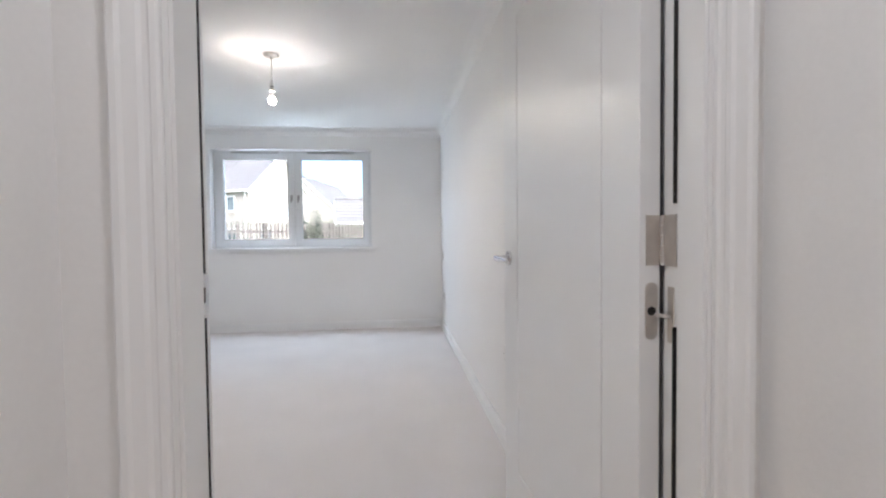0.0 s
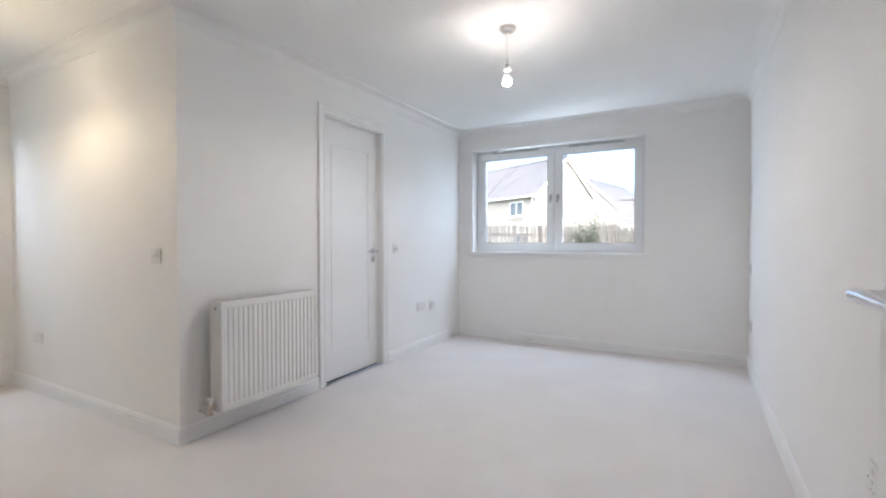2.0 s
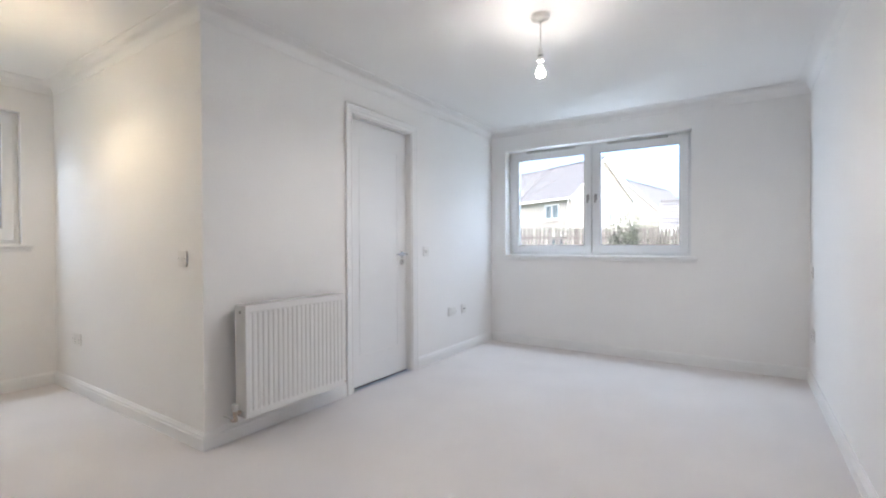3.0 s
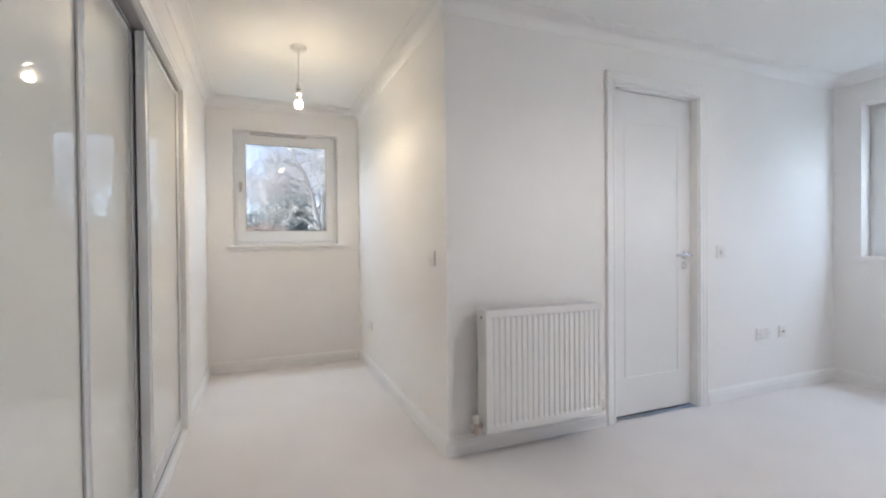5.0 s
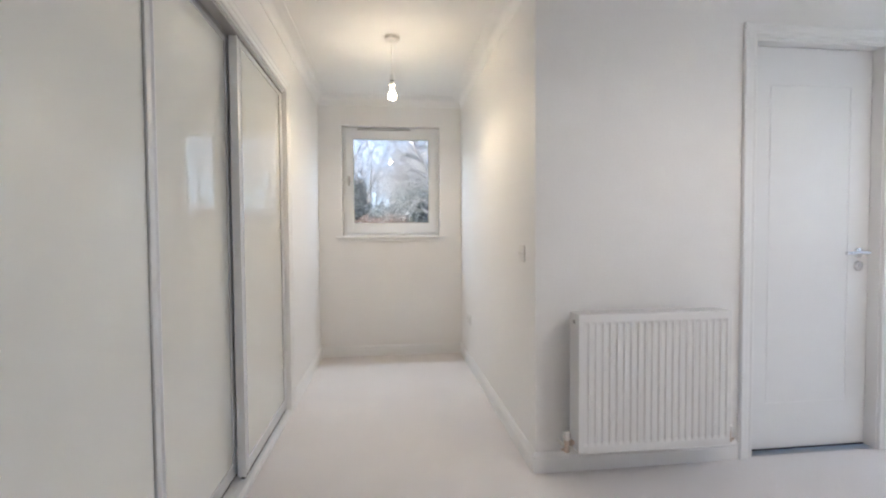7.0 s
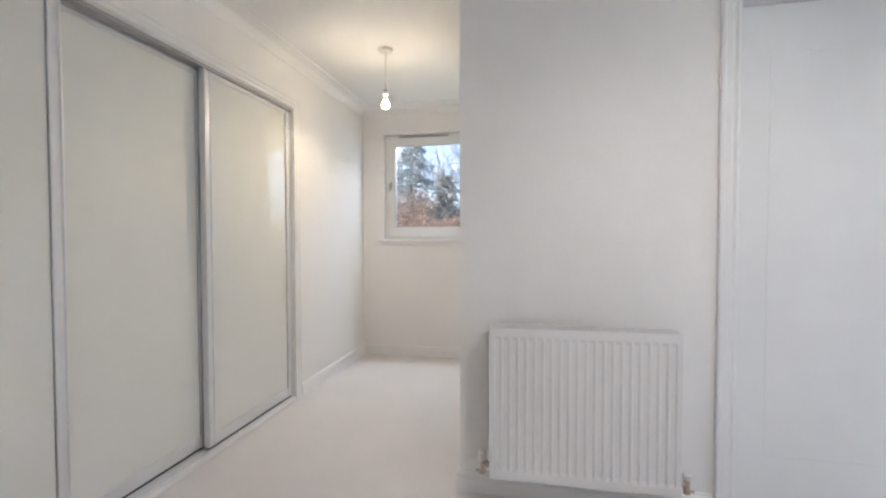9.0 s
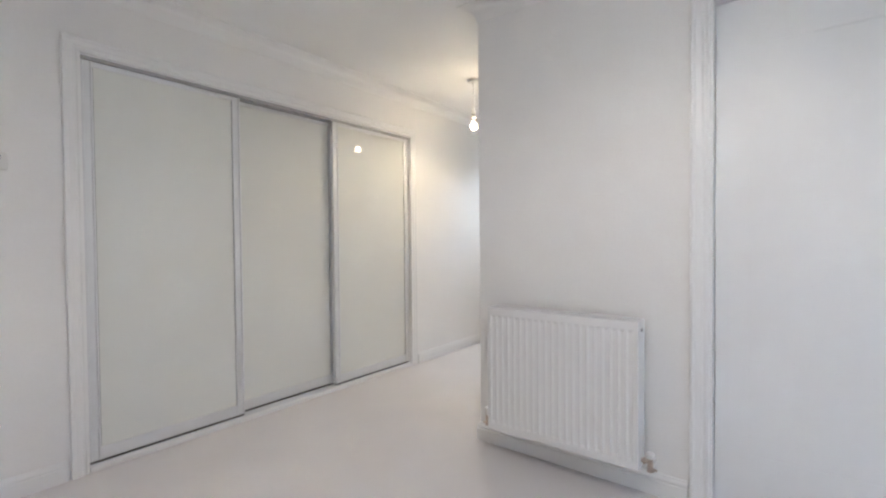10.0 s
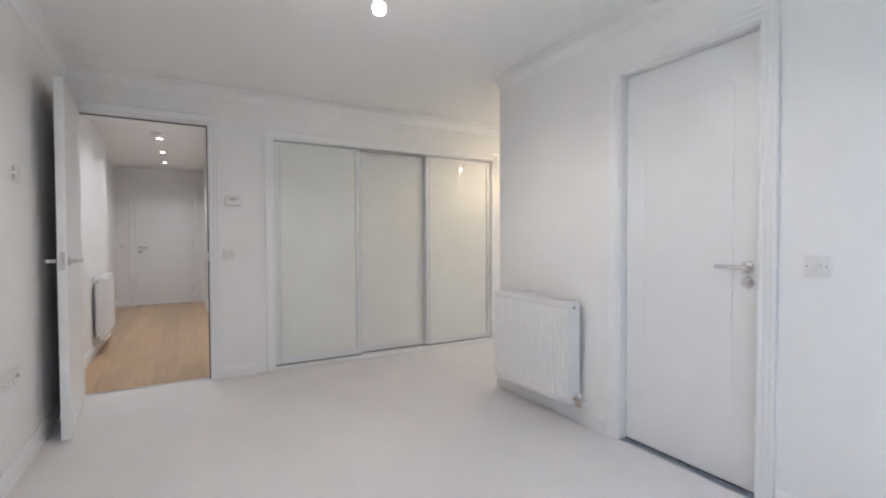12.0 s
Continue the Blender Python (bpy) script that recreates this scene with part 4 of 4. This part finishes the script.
            put(fr, u + w - f, u + w, -0.03, 0.02, z, z + hh)
            put(fr, u + w / 2 - f / 2, u + w / 2 + f / 2, -0.03, 0.02, z + f, z + hh - f)
            put(fr, u + f, u + w - f, -0.03, 0.02, z, z + f)
            put(fr, u + f, u + w - f, -0.03, 0.02, z + hh - f, z + hh)
            win = piece("window", fr, UPVC, h, "white framed window")
            put(pn, u + f, u + w - f, -0.012, -0.004, z + f, z + hh - f)
            piece("pane", pn, WINDOWDARK, win)
            put(sl, u - 0.12, u + w + 0.12, -0.10, -0.001, z - 0.16, z - 0.01)
            piece("sill", sl, STONEWALL, win, "pale stone sill")
    return h


def far(px, depth, up=0.0):
    """A place beyond the bedroom window: px to the right of the view's middle and depth ahead, both in metres, looking out aslant."""
    a = radians(30.7)
    return Vector((0.459 + px * math.cos(a) - depth * math.sin(a), -0.089 + px * math.sin(a) + depth * math.cos(a), ZG + up))


# near corner, then the way of the eaves
p = far(7.9, 34.0)
house(pose(p.x, p.y, ZG, 0, 0, 152), 16, 6.6, 5.0, 8.0, "cream roughcast two-storey house with a grey tiled roof",
      [(1.0, 0.9, 1.2, 1.2), (3.9, 2.9, 0.8, 1.1)], [(1.3, 3.35, 1.6, 1.15), (0.8, 0.8, 1.8, 1.3), (6.0, 3.35, 1.5, 1.15), (10.5, 3.35, 1.2, 1.15)], True)
p = far(19.7, 46.0)
house(pose(p.x, p.y, ZG, 0, 0, 80), 14, 7.4, 4.5, 8.0, "cream rendered house with a grey tiled roof beyond the fence", [(3.0, 2.9, 1.2, 1.2)], [(3.0, 2.6, 1.4, 1.1)])
p = far(8.65, 20.0)
house(pose(p.x, p.y, ZG, 0, 0, 8), 7, 3.2, 2.25, 3.3, "low rendered outbuilding with a tiled roof", (), ())

fence = thing("garden_fence", Matrix.Translation(far(-4.5, 11.0)) @ pose(0, 0, 0, 0, 0, 30.7), "weathered grey picket fence along the garden", "fence")
post = part("post", boxed(-0.05, 0.05, 0.03, 0.13, 0, 1.80, 0.006, 1), FENCEWOOD, fence)
post.matrix_local = pose(3.6, 0, 0)
for k in range(1, 5):
    share("post", post, fence, pose(3.6 + 1.8 * k, 0, 0))
for z in (0.35, 1.05, 1.55):
    part("rail", boxed(3.6, 11.2, 0.022, 0.060, z, z + 0.075, 0.004, 1), FENCEWOOD, fence)
b = bmesh.new()
vs = [[b.verts.new((x, y, z)) for x, z in ((-0.026, 0.06), (0.026, 0.06), (0.026, 1.80), (0, 1.83), (-0.026, 1.80))] for y in (0.0, 0.02)]
b.faces.new(vs[0])
b.faces.new(vs[1])
for i in range(5):
    b.faces.new((vs[0][i], vs[0][(i + 1) % 5], vs[1][(i + 1) % 5], vs[1][i]))
picket = part("picket", b, FENCEWOOD, fence)
picket.matrix_local = pose(3.66, 0, 0)
for k in range(1, 82):
    share("picket", picket, fence, pose(3.66 + 0.092 * k + random.uniform(-0.006, 0.006), random.uniform(-0.003, 0.003), random.uniform(-0.015, 0.012), 0, random.uniform(-0.6, 0.6), 0))
panels = thing("fence_panel", Matrix.Translation(far(-4.5, 11.0)) @ pose(0, 0, 0, 0, 0, 30.7), "brown boarded fence panels beside the picket fence", "fence")
for k in range(5):
    part("post", boxed(-3.62 + 1.8 * k, -3.52 + 1.8 * k, -0.03, 0.07, 0, 1.82, 0.006, 1), FENCENEW, panels)
board = part("board", boxed(-0.85, 0.85, -0.012, 0.012, 0, 0.125, 0.003, 1), FENCENEW, panels)
board.matrix_local = pose(-2.67, 0.02, 0.06)
for k in range(4):
    for j in range(13):
        if k or j:
            share("board", board, panels, pose(-2.67 + 1.8 * k, 0.02 + 0.004 * (j % 2), 0.06 + 0.130 * j))


def limbs(b, twigs, p, way, length, r, level, rng, top):
    """Grows one limb as tapered pieces, forking as it goes."""
    steps = 3 if level < 3 else 2
    seg = 7 if level == 0 else 5 if level < 3 else 3
    for s in range(steps):
        q = p + way * (length / steps)
        r1 = r * (0.84 if s < steps - 1 else 0.7)
        tube(b if level < 2 else twigs, p, q, r, r1, seg, cap=False)
        p, r = q, r1
        way = (way + Vector((rng.uniform(-0.16, 0.16), rng.uniform(-0.16, 0.16), rng.uniform(-0.04, 0.12)))).normalized()
        if level < top and (s > 0 or level > 0):
            for _ in range(2 if level < 2 else 1 + (rng.random() < 0.5)):
                a = rng.uniform(0, 2 * math.pi)
                side = Vector((math.cos(a), math.sin(a), rng.uniform(0.0, 0.55))).normalized()
                limbs(b, twigs, p, (way * rng.uniform(0.35, 0.8) + side * 0.8).normalized(), length * rng.uniform(0.5, 0.72), r * rng.uniform(0.45, 0.65), level + 1, rng, top)
    if level < top:
        limbs(b, twigs, p, way, length * 0.62, r * 0.8, level + 1, rng, top)


def bare_tree(x, y, height, seed, label, lean=(0, 0), top=4):
    rng = random.Random(seed)
    t = thing("tree", pose(x, y, ZG), label, "tree", "bare trees")
    trunk, twigs = bmesh.new(), bmesh.new()
    limbs(trunk, twigs, Vector((0, 0, -0.1)), Vector((lean[0], lean[1], 1)).normalized(), height * 0.42, height * 0.012, 0, rng, top)
    part("trunk", trunk, BARK, t, smooth=True)
    part("crown", twigs, TWIG, t, "crown of fine bare twigs")
    return t


def clumps(b, centre, size, count, rng, leaf=0.09, droop=0.0):
    """Small leaf-like triangles scattered through an uneven clump."""
    for _ in range(count):
        d = Vector((rng.gauss(0, 1), rng.gauss(0, 1), rng.gauss(0, 1)))
        d = d.normalized() * rng.random() ** 0.45
        p = Vector(centre) + Vector((d.x * size[0], d.y * size[1], d.z * size[2]))
        w = Vector((rng.uniform(-1, 1), rng.uniform(-1, 1), rng.uniform(-1, 1) - droop)).normalized() * leaf * rng.uniform(0.6, 1.4)
        u = w.cross(Vector((rng.uniform(-1, 1), rng.uniform(-1, 1), rng.uniform(-1, 1)))).normalized() * leaf * 0.35
        b.faces.new([b.verts.new(v) for v in (p - u, p + w, p + u)])


def conifer(x, y, height, seed, label):
    rng = random.Random(seed)
    t = thing("tree", pose(x, y, ZG), label, "tree", "conifers")
    b = tube(bmesh.new(), (0, 0, -0.1), (0, 0, height), height * 0.018, 0.02, 9)
    n = bmesh.new()
    z = height * 0.12
    while z < height * 0.98:
        reach = (1 - z / height) ** 0.8 * height * 0.31 + 0.15
        for _ in range(7):
            a = rng.uniform(0, 2 * math.pi)
            r = reach * rng.uniform(0.65, 1.1)
            tip = Vector((math.cos(a) * r, math.sin(a) * r, z - r * 0.22))
            tube(b, (0, 0, z), tip, 0.03, 0.008, 4, cap=False)
            for k in (0.35, 0.6, 0.85, 1.0):
                clumps(n, Vector((0, 0, z)).lerp(tip, k), (0.34, 0.34, 0.16), 8, rng, 0.19, 0.8)
        z += height * 0.038
    part("trunk", b, BARK, t)
    part("crown", n, NEEDLE, t, "dense dark needles")
    return t


def shrub(p, size, seed, mat, label, count=1500, leaf=0.06):
    rng = random.Random(seed)
    s = thing("shrub", Matrix.Translation(p), label, "shrub", "garden shrubs")
    b, n = bmesh.new(), bmesh.new()
    for _ in range(9):
        tip = Vector((rng.uniform(-0.7, 0.7) * size[0], rng.uniform(-0.7, 0.7) * size[1], rng.uniform(0.6, 1.0) * size[2]))
        tube(b, (rng.uniform(-0.1, 0.1), rng.uniform(-0.1, 0.1), -0.05), tip, 0.02, 0.006, 5, cap=False)
        clumps(n, tip * 0.85, (size[0] * 0.45, size[1] * 0.45, size[2] * 0.30), count // 9, rng, leaf)
    part("stem", b, BARK, s)
    part("foliage", n, mat, s)
    return s


# beyond the bedroom window
bare_tree(*far(0.4, 13.0).xy, 6.5, 5, "bare grey garden tree beside the fence", (0.12, 0.05))
shrub(far(3.55, 10.4), (0.45, 0.4, 2.0), 1, LEAF, "green garden shrub before the fence")
shrub(far(4.9, 12.2), (0.7, 0.5, 2.0), 2, LEAF, "green shrub behind the fence")
shrub(far(5.9, 12.6), (0.9, 0.5, 1.9), 3, LEAF, "low green shrub behind the fence")
# the wood beyond the dressing window
for k, (x, y, h, lean, top) in enumerate([(-21, 3.6, 9, (0.03, -0.06), 5), (-28, -0.8, 11, (0.05, 0.06), 5), (-23, 5.6, 11, (0, -0.05), 5), (-25, -2.6, 11, (0, 0.05), 5), (-29, 2.4, 12, (0, 0), 4),
                                         (-33, 8.5, 13, (0, 0), 4), (-34, -2.0, 13, (0, 0), 4), (-40, 4.5, 14, (0, 0), 4), (-24, -8.5, 11, (0, 0), 4), (-36, 14.5, 13, (0, 0), 4)]):
    bare_tree(x, y, h, 20 + k, "bare winter tree at the edge of the wood", lean, top)
for k, (x, y, h) in enumerate([(-44, 9.5, 7.0), (-30, -6.6, 9.5), (-28, -3.9, 5.5), (-30, -1.4, 5.2)]):
    conifer(x, y, h, 60 + k, "dark green conifer in the wood")
for k, (x, y, s) in enumerate([(-22, -2.2, 2.4), (-23, 2.2, 2.2), (-22, 0.1, 2.4), (-24, 4.8, 2.6), (-23, -4.6, 2.9), (-27, 0.4, 2.4), (-26, -5.6, 4.0), (-25, -7.2, 2.9), (-23, 7.4, 2.8)]):
    shrub(Vector((x, y, ZG)), (1.9, 1.9, s), 80 + k, RUSSET if k % 2 == 0 else LEAF, "tangled russet winter bush" if k % 2 == 0 else "tangled green winter bush", 2600, 0.13)


def arched_tree(x, y, seed, label):
    """A crooked tree whose long thin limbs arch over and droop to one side."""
    rng = random.Random(seed)
    t = thing("tree", pose(x, y, ZG), label, "tree", "bare trees")
    trunk, twigs = bmesh.new(), bmesh.new()
    spine = [Vector((0, 0.15, -0.1)), Vector((0, 0.05, 1.4)), Vector((0.05, -0.08, 2.2)), Vector((0, -0.28, 3.2)), Vector((0, -0.55, 4.0)), Vector((0, -0.92, 4.7)), Vector((0, -1.25, 6.0))]
    for k in range(6):
        tube(trunk, spine[k], spine[k + 1], 0.12 - 0.015 * k, 0.105 - 0.015 * k, 8, cap=False)
    for k in range(22):
        f = rng.uniform(1.6, 5.6)
        p = spine[int(f)].lerp(spine[int(f) + 1], f % 1)
        reach = rng.uniform(1.2, 2.7)
        a = -math.pi / 2 + rng.gauss(0, 0.5) if k % 4 else math.pi / 2 + rng.gauss(0, 0.6)
        out = Vector((math.cos(a), math.sin(a), 0))
        rise, fall, r = rng.uniform(0.2, 0.9), rng.uniform(0.3, 1.2), 0.042
        last = p
        for j in range(1, 10):
            u = j / 9
            q = p + out * reach * u + Vector((rng.uniform(-0.03, 0.03), rng.uniform(-0.03, 0.03), rise * math.sin(u * 2.2) - fall * u * u))
            tube(twigs, last, q, r, r * 0.84, 4, cap=False)
            if j > 1:
                for _ in range(3):
                    w = (out * rng.uniform(0.3, 1.0) + Vector((rng.uniform(-0.6, 0.6), rng.uniform(-0.6, 0.6), rng.uniform(-0.5, 0.8)))).normalized()
                    m = q + w * rng.uniform(0.2, 0.5)
                    tube(twigs, q, m, r * 0.4, r * 0.25, 3, cap=False)
                    tube(twigs, m, m + (w + Vector((0, 0, rng.uniform(-0.6, 0.3)))) * rng.uniform(0.15, 0.4), r * 0.25, 0.003, 3, cap=False)
            last, r = q, r * 0.84
    part("trunk", trunk, BARK, t, smooth=True)
    part("crown", twigs, TWIG, t, "crown of long arching bare branches")


def pine(x, y, height, seed, label):
    """A tall pine with a bare trunk and a ragged crown."""
    rng = random.Random(seed)
    t = thing("tree", pose(x, y, ZG), label, "tree", "conifers")
    b, n = tube(bmesh.new(), (0, 0, -0.1), (0.3, 0.2, height), height * 0.016, 0.04, 9), bmesh.new()
    for _ in range(26):
        z, a, r = height * rng.uniform(0.6, 1.0), rng.uniform(0, 2 * math.pi), rng.uniform(0.8, 2.6)
        tip = Vector((math.cos(a) * r, math.sin(a) * r, z + rng.uniform(-0.2, 0.7)))
        tube(b, (0.02 * z, 0.015 * z, z), tip, 0.06, 0.02, 5, cap=False)
        clumps(n, tip, (0.8, 0.8, 0.45), 75, rng, 0.18)
    part("trunk", b, BARK, t)
    part("crown", n, NEEDLE, t, "ragged blue-green needles")


shrub(Vector((-24, 1.9, ZG)), (1.5, 1.3, 3.9), 95, NEEDLE, "broad grey-green evergreen bush in the wood", 3600, 0.16)
shrub(Vector((-25, 0.2, ZG)), (1.3, 1.2, 3.0), 96, NEEDLE, "low grey-green evergreen bush in the wood", 2400, 0.16)
arched_tree(-17, 2.53, 41, "crooked bare tree with long arching branches")
pine(-32, 4.5, 11.5, 47, "tall pine with a ragged blue-green crown")
pine(-33, -9.0, 13.0, 48, "tall pine with a ragged blue-green crown")
rng = random.Random(9)
b = bmesh.new()
for k in range(70):
    a = radians(rng.uniform(55, 235))
    r = rng.uniform(75, 110)
    clumps(b, (math.cos(a) * r, math.sin(a) * r, ZG + 2.5), (5, 5, 3.5), 60, rng, 1.4)
for k in range(64):
    limbs(b, b, Vector((rng.uniform(-80, -38), rng.uniform(-24, 28), ZG)), Vector((0, 0, 1)), rng.uniform(6, 8.5), rng.uniform(0.11, 0.18), 0, rng, 4)
tagged(part("far_woods", b, TWIG), "distant bare grey woodland", "woodland", kind="stuff")

# ---- hall floor boards, last ----
PLANK_W, PLANK_L = 0.192, 1.285
cols = math.ceil((HX2 - HX0) / PLANK_W)
for c in range(cols):
    x0, x1 = HX0 + c * PLANK_W, min(HX0 + (c + 1) * PLANK_W, HX2)
    y = HY - PLANK_L * ((c * 0.37) % 1)
    while y < -0.055:
        y0, y1 = max(y, HY), min(y + PLANK_L, -0.053)
        if y1 - y0 > 0.03:
            part("plank", boxed(x0 + 0.0006, x1 - 0.0006, y0 + 0.0006, y1 - 0.0006, -0.009, 0.0, 0.0012, 1), OAK, hall_floor)
        y += PLANK_L
